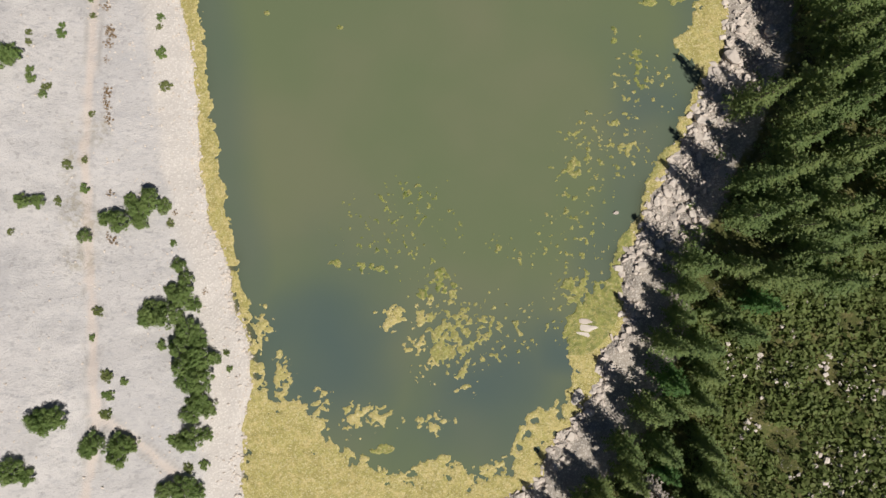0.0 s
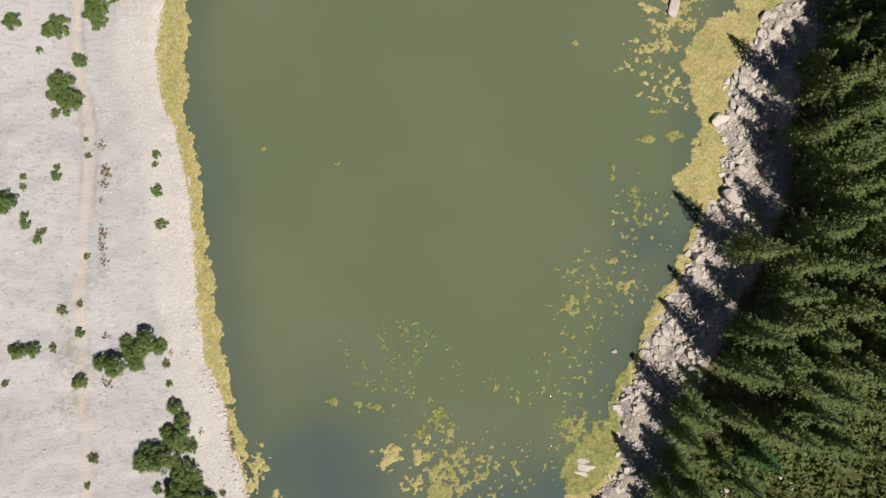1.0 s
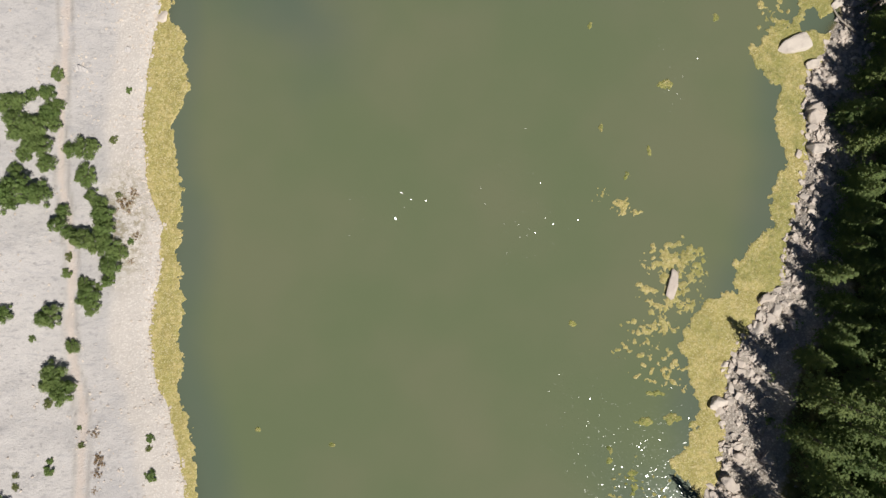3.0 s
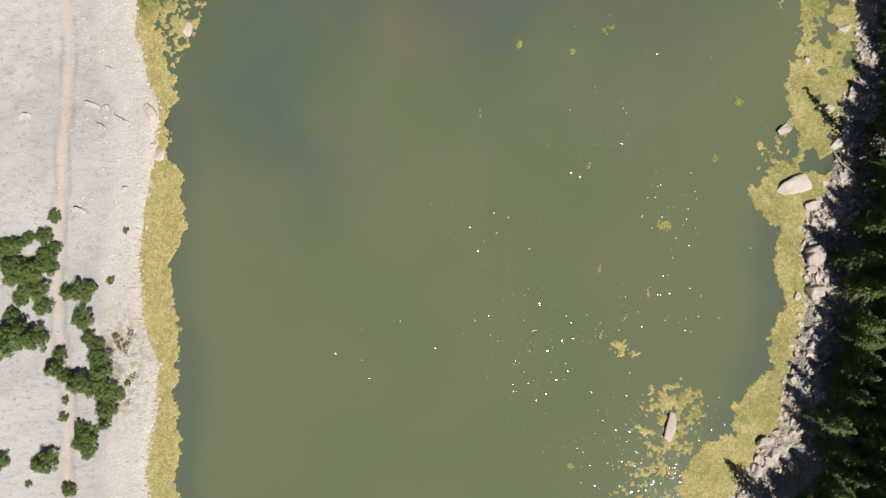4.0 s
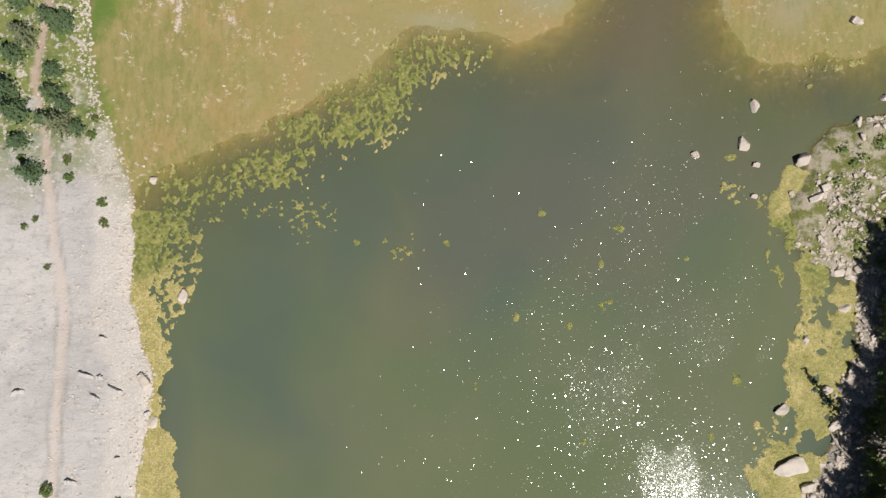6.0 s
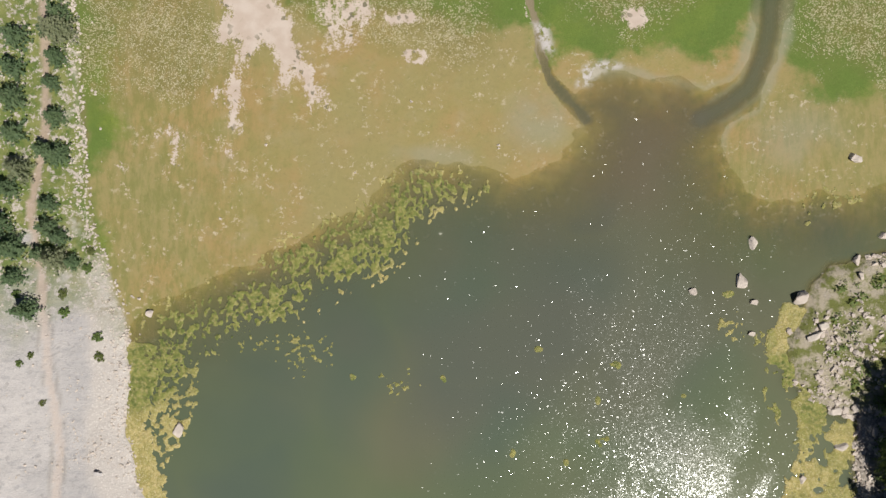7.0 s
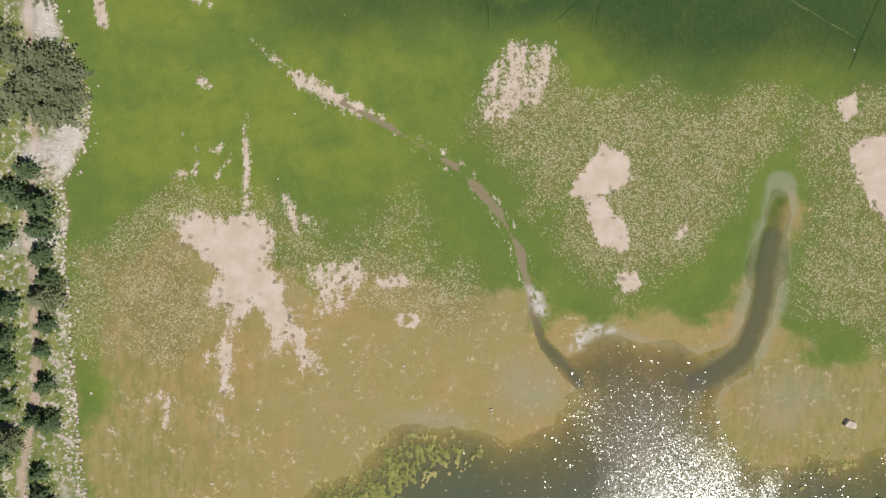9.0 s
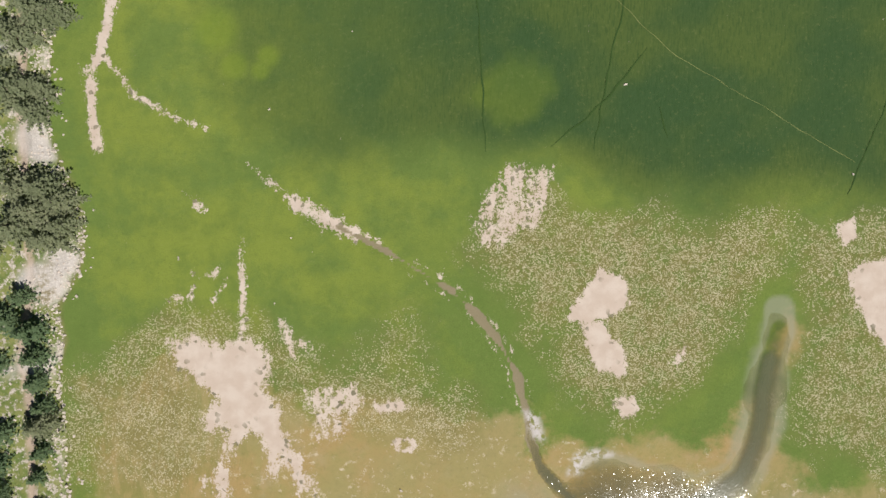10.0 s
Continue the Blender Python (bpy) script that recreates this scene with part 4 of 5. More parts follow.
def build_algae():
    step = 0.14
    xs, ys = np.arange(-37.5, 50, step), np.arange(-38, 127, step)
    X, Y = np.meshgrid(xs, ys)
    F, G, C = (np.zeros_like(X) for _ in range(3))
    for j in range(0, len(ys), 200):
        F[j:j + 200], G[j:j + 200], C[j:j + 200] = mat_field(X[j:j + 200], Y[j:j + 200])
    on = F > 0
    full = on[:-1, :-1] & on[1:, :-1] & on[:-1, 1:] & on[1:, 1:]
    some = (on[:-1, :-1] | on[1:, :-1] | on[:-1, 1:] | on[1:, 1:]) & ~full
    anyc = full | some
    # split into patches that hang together
    label = -np.ones(anyc.shape, int)
    patches = []
    for j, i in zip(*np.nonzero(anyc)):
        if label[j, i] >= 0:
            continue
        k, stack, cells = len(patches), [(j, i)], []
        label[j, i] = k
        while stack:
            b, a = stack.pop()
            cells.append((b, a))
            for db, da in ((1, 0), (-1, 0), (0, 1), (0, -1)):
                q, p = b + db, a + da
                edge = (on[b + (db > 0), a + (da > 0)], on[b + (db > 0) + (da != 0), a + (da > 0) + (db != 0)])
                if any(edge) and 0 <= q < anyc.shape[0] and 0 <= p < anyc.shape[1] and anyc[q, p] and label[q, p] < 0:
                    label[q, p] = k
                    stack.append((q, p))
        patches.append(cells)

    def patch_mesh(cells):
        verts, faces, young, lump, ids = [], [], [], [], {}

        def corner(j, i):
            key = (j, i)
            if key not in ids:
                ids[key] = len(verts)
                inner = min(F[j, i] * 0.25, 0.05)
                verts.append((xs[i], ys[j], 0.012 + inner + 0.09 * max(C[j, i] - 0.45, 0)))
                young.append(G[j, i])
                lump.append(C[j, i])
            return ids[key]

        def cut(j0, i0, j1, i1):
            key = (j0, i0, j1, i1) if (j0, i0) < (j1, i1) else (j1, i1, j0, i0)
            if key not in ids:
                ids[key] = len(verts)
                k = F[j0, i0] / (F[j0, i0] - F[j1, i1])
                verts.append((xs[i0] + k * (xs[i1] - xs[i0]), ys[j0] + k * (ys[j1] - ys[j0]), 0.003))
                young.append(G[j0, i0])
                lump.append(C[j0, i0])
            return ids[key]
        for j, i in cells:
            ring = ((j, i), (j, i + 1), (j + 1, i + 1), (j + 1, i))
            if full[j, i]:
                faces.append([corner(*c) for c in ring])
                continue
            face = []
            for c, d in zip(ring, ring[1:] + ring[:1]):
                if on[c]:
                    face.append(corner(*c))
                if on[c] != on[d]:
                    face.append(cut(*(c + d if on[c] else d + c)))
            if len(face) > 2:
                faces.append(face)
        me = mesh_from("algae_mat", verts, faces, ALGAE, True)
        field_attr(me, "young", young)
        field_attr(me, "lump", lump)
        return me
    small = []
    for cells in sorted(patches, key=len, reverse=True):
        if len(cells) * step * step > 1.6:
            size = len(cells) * step * step
            j, i = cells[len(cells) // 2]
            green = G[j, i] > 0.4
            label_ = "wide yellow algae mat along the stony shore" if size > 60 else (
                "drifting green-yellow patch of algae on the water" if green else "drifting pale yellow patch of algae on the water")
            tagged(new("algae_mat", patch_mesh(cells)), label_, "algae mat", "algae mats on the lake")
        else:
            small += cells
    tagged(new("algae_flecks", patch_mesh(small)), "small scattered flecks of yellow-green algae on water", "algae", kind="stuff")


build_algae()


# ---------------------------------------------------------------- stones
def stone_shape(seed, points=11, flat=0.6, fine=False):
    """An angular broken limestone block of about one metre across, resting at z 0."""
    r = random.Random(seed)
    bm = bmesh.new()
    for _ in range(points):
        d = Vector((r.gauss(0, 1), r.gauss(0, 1), r.gauss(0, 1))).normalized()
        d = Vector([math.copysign(abs(c) ** 0.7, c) for c in d]) * r.uniform(0.42, 0.56)
        bm.verts.new((d.x * 1.2, d.y * 0.9, d.z * flat))
    out = bmesh.ops.convex_hull(bm, input=bm.verts)
    bmesh.ops.delete(bm, geom=[v for v in bm.verts if not v.link_faces], context="VERTS")
    if fine:
        bmesh.ops.dissolve_limit(bm, angle_limit=radians(12), verts=bm.verts, edges=bm.edges)
        bmesh.ops.bevel(bm, geom=bm.edges[:], offset=0.035, segments=1, affect="EDGES")
        bmesh.ops.triangulate(bm, faces=bm.faces)
        bmesh.ops.subdivide_edges(bm, edges=[e for e in bm.edges if e.calc_length() > 0.16], cuts=2, use_grid_fill=True)
        bmesh.ops.triangulate(bm, faces=bm.faces)
        for v in bm.verts:
            v.co += 0.035 * noise.noise_vector(v.co * 4 + Vector((seed, 0, 0)))
            v.co.z += 0.05 * noise.noise(v.co * 1.7 + Vector((0, seed, 0)))
    low = min(v.co.z for v in bm.verts)
    for v in bm.verts:
        v.co.z -= low * 0.7
    me = bpy.data.meshes.new("stone")
    bm.to_mesh(me)
    bm.free()
    me.materials.append(ROCK)
    return me


def heap(name, shapes, spots, label):
    """Many small stones as one mesh. spots: x, y, z, size, turn."""
    verts, faces = [], []
    base = []
    for me in shapes:
        co = np.array([v.co[:] for v in me.vertices])
        base.append((co, np.array([p.vertices[:] for p in me.polygons])))
    count = 0
    for k, (x, y, z, s, a) in enumerate(spots):
        co, fs = base[k % len(base)]
        c, n = math.cos(a), math.sin(a)
        p = co * s
        verts.append(np.stack([x + c * p[:, 0] - n * p[:, 1], y + n * p[:, 0] + c * p[:, 1], z + p[:, 2]], -1))
        faces.append(fs + count)
        count += len(co)
    me = mesh_from(name, np.concatenate(verts), np.concatenate(faces), ROCK)
    return tagged(new(name, me), label, "stones", kind="stuff")


SMALL = [stone_shape(k) for k in range(12)]
BOULDER_SHAPES = [stone_shape(40 + k, 15, 0.55, True) for k in range(7)]
# place, length, width, height, turn
SLABS = [(16.2, -6.9, 2.3, 1.0, 0.45, 4), (16.5, -7.9, 2.7, 1.0, 0.5, -6), (16.0, -8.7, 2.2, 0.8, 0.4, -10), (14.9, -15.9, 2.2, 1.6, 1.0, 40), (27.0, 47.0, 4.2, 1.5, 1.0, 74), (41.5, 75.4, 4.3, 2.5, 1.8, 5),
    (40.4, 82.0, 2.3, 1.2, 1.2, 35), (42.3, 111.7, 2.3, 2.0, 1.9, 60), (44.1, 107.0, 2.6, 0.9, 1.0, 25), (-34.6, 83.7, 2.2, 1.6, 1.1, -60), (-33.8, 78.9, 1.9, 1.6, 0.8, 0)]
BOULDERS_SOUTH = [(29.7, 16.7, 1.6), (19.7, 5.6, 0.7), (19.9, -0.8, 1.1), (32.4, 32.9, 2.1),
    (33.1, 37.6, 1.0), (43.9, 66.8, 2.2), (41.9, 62.4, 1.0), (43.9, 63.1, 2.1), (37.8, 45.1, 1.6), (42.2, 59.1, 0.8), (36.8, 41.8, 1.6),
    (41.1, 42.4, 1.4), (37.6, 26.9, 1.8), (33.3, 23.9, 2.0), (38.9, 43.9, 1.5), (34.6, 27.4, 1.5)]
BOULDERS_NORTH = [(46.7, 98.2, 1.3), (47.5, 94.2, 1.4), (43.1, 90.1, 1.0), (45.8, 84.5, 1.4), (-30.3, 93.9, 1.6),
    (43.8, 72.9, 1.7), (43.8, 67.3, 2.3), (46.5, 80.2, 1.4), (36.7, 117.6, 1.4), (35.6, 113.2, 1.7),
    (29.9, 111.8, 1.1), (37.1, 110.7, 0.9), (48.5, 128.0, 1.4), (41.4, 107.4, 1.0), (45.0, 108.2, 1.2),
    (49.1, 116.0, 1.2), (52.0, 118.9, 1.0), (-34.1, 107.6, 1.1), (36.9, 107.0, 0.8), (49.2, 114.2, 0.9)]


def build_stones():
    for k, (x, y, s) in enumerate(BOULDERS_SOUTH + BOULDERS_NORTH):
        ob = new("boulder", BOULDER_SHAPES[k % 7])
        z = max(float(height(x, y)), -0.08 * s)
        wet = float(fields(x, y)[1]) < 0 and float(fields(x, y)[0]) < 0
        ob.matrix_basis = pose(x, y, z - 0.05 * s, 0, 0, rnd.uniform(0, 360)) @ Matrix.Diagonal((s, s, s, 1))
        tagged(ob, "pale limestone boulder standing in the shallow water" if wet else "pale angular limestone boulder on the stony bank", "boulder", "boulders of the shore")
    for k, (x, y, long, wide_, tall, turn) in enumerate(SLABS):
        ob = new("boulder", BOULDER_SHAPES[(k * 3 + 1) % 7])
        ob.matrix_basis = pose(x, y, max(float(height(x, y)), 0.0) - 0.05, 0, 0, turn) @ Matrix.Diagonal((long / 1.2, wide_ / 0.9, tall, 1))
        tagged(ob, "large pale limestone slab rising from the algae by the shore", "boulder", "boulders of the shore")
    # the broken rock bank below the forest
    r = np.random.RandomState(5)
    x, y = r.uniform(4, 60, 90000), r.uniform(-32, 118, 90000)
    d = right_land(x, y)
    thick = cloud(x, y, 6, 3, 61)
    wide = np.where(y > 99, 11, np.where(y > 50, 6.0, 2.0 + (1.7 + 4 * thick) * ease(-4, 3, y)))
    ok = (d > -0.3) & (d < wide) & (r.rand(len(x)) < ease(wide, wide * 0.4, d) * 0.8 + 0.15) & ((y < 99) | (r.rand(len(x)) < 0.9 * ease(0.35, 0.6, thick)))
    x, y, d = x[ok], y[ok], d[ok]
    z = height(x, y)
    size = 0.14 + np.where(y > 99, 0.6, np.where(y > 46, 0.75, 0.8)) * r.rand(len(x)) ** np.where(y > 99, 3.0, 4.5)
    order = np.argsort(-size)
    big, rest = order[:290], order[290:13000]
    bank = thing("rock_bank", 30, 30, 0, "bank of broken pale limestone blocks below the forest", "rock bank", kind="structure")
    for k, n in enumerate(big):
        s = size[n] * 1.25
        part("stone", SMALL[k % 12], bank, m=pose(x[n] - 30, y[n] - 30, z[n] - 0.1 * s, r.uniform(-20, 20), r.uniform(-20, 20), r.uniform(0, 360)) @ Matrix.Diagonal((s, s, s * 0.8, 1)))
    heap("rubble", SMALL, [(x[n], y[n], z[n] - 0.08 * size[n], size[n], r.uniform(0, 6.3)) for n in rest], "broken pale limestone rubble on the shore")
    # coarse gravel of the other shore
    x, y = r.uniform(-56, -22, 60000), r.uniform(-33, 197, 60000)
    d = left_land(x, y)
    dens = 0.95 * ease(2.2, 0.1, d) + 0.16 + 0.5 * ease(4, 1, d) * ease(40, 60, y) + 0.35 * ease(62, 70, y) * ease(100, 92, y) * ease(10, 6, d) - 0.1 * ease(8, 14, d)
    ok = (d > -0.35) & (r.rand(len(x)) < dens * ease(0.3, 0.6, cloud(x, y, 3, 3, 71) + 0.25 * ease(3, 0, d)))
    x, y, d = x[ok][:17000], y[ok][:17000], d[ok][:17000]
    z = height(x, y)
    size = 0.10 + 0.26 * r.rand(len(x)) ** 2.5 + 0.12 * ease(1.2, 0.0, d)
    heap("shore_gravel", SMALL, [(x[n], y[n], z[n] - 0.02, size[n], r.uniform(0, 6.3)) for n in range(len(x))], "pale grey coarse gravel on the bare shore")
    # stones strewn over heath and along the marsh rim
    x, y = r.uniform(22, 60, 3000), r.uniform(-34, 4, 3000)
    ok = (within(HEATH, x, y) > 0) & (cloud(x, y, 5, 3, 77) > 0.5)
    x, y = x[ok], y[ok]
    z = height(x, y)
    heap("heath_stones", SMALL, [(x[n], y[n], z[n] + 0.2, 0.18 + 0.6 * r.rand() ** 3, r.uniform(0, 6.3)) for n in range(len(x))], "weathered pale stones among the heath shrubs")
    x, y = r.uniform(-46, 55, 9000), r.uniform(104, 192, 9000)
    d = left_land(x, y)
    ok = ((d < 0.2) & (d > -2.2) & (r.rand(len(x)) < 0.32 * ease(0.35, 0.6, cloud(x, y, 5, 3, 91)))) | ((r.rand(len(x)) < 0.002) & (marsh(x, y) > 0))
    x, y = x[ok], y[ok]
    z = height(x, y)
    heap("marsh_stones", SMALL, [(x[n], y[n], z[n], r.uniform(0.12, 0.42), r.uniform(0, 6.3)) for n in range(len(x))], "scattered pale stones at the marsh rim")


build_stones()


# ends of low scarps in the gravel: two places each
LEDGES = [
    (-48.4, 82.7, -47.7, 83.0, -47.0, 83.0), (-41.9, 84.9, -41.0, 84.7, -40.2, 84.3), (-39.9, 84.3, -39.4, 84.5, -39.1, 84.2), (-38.6, 83.6, -37.8, 83.0, -36.9, 82.6),
    (-40.5, 82.5, -39.8, 82.1, -39.3, 81.7), (-35.4, 84.3, -34.9, 84.6, -34.3, 84.6), (-43.0, 72.1, -42.5, 72.4, -41.6, 72.0), (-34.6, 79.6, -34.3, 80.1, -33.8, 80.1),
    (-37.7, 74.7, -37.3, 74.9, -37.0, 74.8), (-39.8, 89.0, -39.3, 89.0, -38.8, 88.8)]


def build_ledges():
    """Low broken scarps: a gentle back that ends in a small undercut drop, in an uneven arc."""
    r = random.Random(77)
    for ax, ay, mx, my, bx, by in LEDGES:
        n = 9
        verts, faces = [], []
        span = math.hypot(bx - ax, by - ay)
        cx, cy, tall = mx, my, 0.28 + 0.12 * span
        for k in range(n):
            q = k / (n - 1)
            x = (1 - q) ** 2 * ax + 2 * q * (1 - q) * (2 * mx - 0.5 * (ax + bx)) + q * q * bx + r.uniform(-0.06, 0.06)
            y = (1 - q) ** 2 * ay + 2 * q * (1 - q) * (2 * my - 0.5 * (ay + by)) + q * q * by + r.uniform(-0.07, 0.07)
            h = tall * (0.25 + 0.75 * math.sin(math.pi * q)) * r.uniform(0.8, 1.2)
            base = float(height(x, y))
            back = float(height(x, y - 0.6))
            for dy, z in ((-0.6, back - 0.06), (-0.28, 0.5 * (base + back) + 0.55 * h), (0.0, base + h), (0.04, base + 0.6 * h), (-0.12, base - 0.1)):
                verts.append((x - cx, y + dy - cy, z))
            if k:
                for m in range(4):
                    a = 5 * k + m
                    faces.append([a - 5, a - 4, a + 1, a])
        ob = new("rock_ledge", mesh_from("rock_ledge", verts, faces, PALE))
        ob.matrix_basis = pose(cx, cy, 0)
        tagged(ob, "low pale scarp standing out of the gravel", "rock", "rock ledges on the gravel")


build_ledges()


# ---------------------------------------------------------------- trees and shrubs
def tube(points, radii, sides=6):
    verts, faces = [], []
    for k, (p, rad) in enumerate(zip(points, radii)):
        for s in range(sides):
            a = 2 * math.pi * s / sides
            verts.append((p[0] + rad * math.cos(a), p[1] + rad * math.sin(a), p[2]))
    for k in range(len(points) - 1):
        for s in range(sides):
            a, b = k * sides + s, k * sides + (s + 1) % sides
            faces.append([a, b, b + sides, a + sides])
    return verts, faces


def conifer_crown(seed, tall, wide, needles, bare=0.1, spacing=0.62, sparse=0.0):
    """Whorls of drooping boughs, each a spine with many short needle sprays at all angles."""
    r = random.Random(seed)
    verts, faces = [], []

    def blade(a, b, w, roll):
        d = b - a
        side = d.cross(Vector((r.gauss(0, roll), r.gauss(0, roll), 1)))
        side = side.normalized() * w if side.length > 1e-6 else Vector((w, 0, 0))
        m = a.lerp(b, 0.4)
        n = len(verts)
        verts.extend([a[:], (m + side)[:], b[:], (m - side)[:]])
        faces.append([n, n + 1, n + 2, n + 3])
    z = tall * bare
    lobe = [r.uniform(0.8, 1.2) for _ in range(5)]
    while z < tall * 0.985:
        up = z / tall
        reach = wide * (1 - up) ** 0.8 * (0.8 + 0.2 * min(1, (up - bare) * 6 + 0.3))
        count = max(4, int(9 - 4 * up))
        start = r.uniform(0, 6.3)
        for k in range(count):
            if r.random() < sparse:
                continue
            az = start + 2 * math.pi * (k + r.uniform(-0.35, 0.35)) / count
            length = max(0.25, reach * r.uniform(0.6, 1.2) * lobe[int(az / 1.2567) % 5])
            out = Vector((math.cos(az), math.sin(az), 0))
            root = Vector((0, 0, z + r.uniform(-0.3, 0.3)))
            droop = length * r.uniform(0.1, 0.4) * (1.2 - up)
            steps = max(2, int(length / 0.4))
            last = root
            for s in range(1, steps + 1):
                q = s / steps
                p = root + out * (length * q) + Vector((0, 0, 0.1 * length * q - droop * q * q + 0.12 * length * max(0, q - 0.7)))
                blade(last, p, 0.07, 0.2)
                last = p
                twig = (0.22 * length + 0.22) * (1.15 - 0.8 * q) * r.uniform(0.7, 1.25)
                for sign in (-1, 1, r.choice((-1, 1))):
                    a2 = az + sign * r.uniform(0.35, 1.15)
                    tip = p + Vector((math.cos(a2), math.sin(a2), r.uniform(-0.75, 0.3))) * twig
                    blade(p, tip, 0.085 + 0.06 * twig, 0.5)
        z += spacing * r.uniform(0.75, 1.25) * (0.6 + 0.4 * (1 - up))
    n = len(verts)
    verts.extend([(0.06, 0, tall * 0.96), (-0.05, 0.06, tall * 0.96), (0, 0, tall * 1.02)])
    faces.append([n, n + 1, n + 2])
    return mesh_from("crown", verts, faces, needles)


def make_conifer(seed, tall, wide, needles, label, name="spruce_tree", sparse=0.0, spacing=0.62):
    ob = thing(name, 0, 0, 0, label, "tree", "trees of the bank forest")
    v, f = tube([(0, 0, -0.4), (0.03, 0, tall * 0.3), (0, 0.04, tall * 0.65), (0, 0, tall * 0.97)], [wide * 0.10, wide * 0.08, wide * 0.05, 0.015])
    part("trunk", mesh_from("trunk", v, f, BARK, True), ob)
    part("crown", conifer_crown(seed, tall, wide, needles, spacing=spacing, sparse=sparse), ob)
    return ob


def bush_mesh(seed, radius, tall, leaves, clumps=26, per=42, leaf=0.16, stretch=1.0):
    """A lobed dome of leafy clumps, each of many small leaves, with gaps between them."""
    r = random.Random(seed)
    verts, faces = [], []
    waves = [(k, r.uniform(0, 6.3), r.uniform(0.05, 0.16)) for k in (2, 3, 5)]
    for k in range(clumps):
        a, q = 2.4 * k + r.gauss(0, 0.3), math.sqrt((k + 0.5) / clumps) * 0.86
        rim = 1 + sum(h * math.sin(n * a + c) for n, c, h in waves)
        cx, cy = radius * q * rim * math.cos(a) * stretch, radius * q * rim * math.sin(a)
        cz = tall * (1 - 0.72 * q * q) * r.uniform(0.5, 0.92)
        cr = radius * r.uniform(0.15, 0.29)
        for _ in range(per):
            d = Vector((r.gauss(0, 1), r.gauss(0, 1), r.gauss(0, 0.8)))
            d = d.normalized() * cr * (0.55 + 0.55 * r.random())
            p = Vector((cx, cy, max(cz, cr * 0.5))) + d
            p.z = max(p.z, 0.05)
            face = (d.normalized() + Vector((r.gauss(0, 0.35), r.gauss(0, 0.35), 0.75 + r.gauss(0, 0.35)))).normalized()
            u = face.cross(Vector((r.gauss(0, 1), r.gauss(0, 1), r.gauss(0, 1)))).normalized() * leaf * r.uniform(0.7, 1.5)
            w = face.cross(u).normalized() * leaf * r.uniform(0.4, 0.7)
            n = len(verts)
            verts.extend([(p - u)[:], (p + w)[:], (p + u)[:], (p - w)[:]])
            faces.append([n, n + 1, n + 2, n + 3])
    return mesh_from("foliage", verts, faces, leaves)


def make_bush(seed, radius, tall, leaves, label, name="shrub", stretch=1.0, **more):
    ob = thing(name, 0, 0, 0, label, "shrub", "shrubs on the gravel slope")
    for k in range(3):
        a = 2.1 * k + seed
        v, f = tube([(0, 0, -0.15), (0.12 * radius * math.cos(a), 0.12 * radius * math.sin(a), tall * 0.4), (0.35 * radius * math.cos(a), 0.35 * radius * math.sin(a), tall * 0.75)],
                    [0.05 * radius, 0.035 * radius, 0.012 * radius], 5)
        part("stem", mesh_from("stem", v, f, BARK, True), ob)
    part("foliage", bush_mesh(seed, radius, tall, leaves, stretch=stretch, **more), ob)
    return ob


def set_thing(ob, m, used):
    """The first use takes the model itself, later ones a copy."""
    if ob.name in used:
        made = copy_thing(ob, m)
        made.matrix_basis = m
        return made
    used.add(ob.name)
    ob.matrix_basis = m
    return ob


SHADOW_TIPS = [(26.5, 25.0), (26.1, 15.9), (17.0, -11.1), (9.6, -21.7), (8.6, -25.3), (19.0, -3.5), (14.3, -15.1), (26.6, -1.8), (30.3, 4.8), (28.0, 5.5), (29.1, 10.9),
    (40.5, 54.5), (40.0, 50.1), (36.3, 40.1), (34.2, 34.1), (42.3, 70.9), (46.6, 85.6), (49.0, 101.7), (43.9, 58.9), (45.2, 65.6)]


SHADE_EDGE = [(27.6, 5.0), (29.8, 16.4), (33.0, 26.8), (35.7, 28.5), (34.9, 32.5), (39.2, 39.8), (37.6, 42.5), (42.0, 45.5), (40.2, 50.1), (40.6, 53.8), (43.2, 59.3), (44.2, 65.0),
    (42.5, 70.6), (44.4, 73.6), (46.9, 77.5), (46.2, 83.5), (47.8, 87.8), (48.7, 92.1), (49.0, 98.7), (48.2, 106.5)]


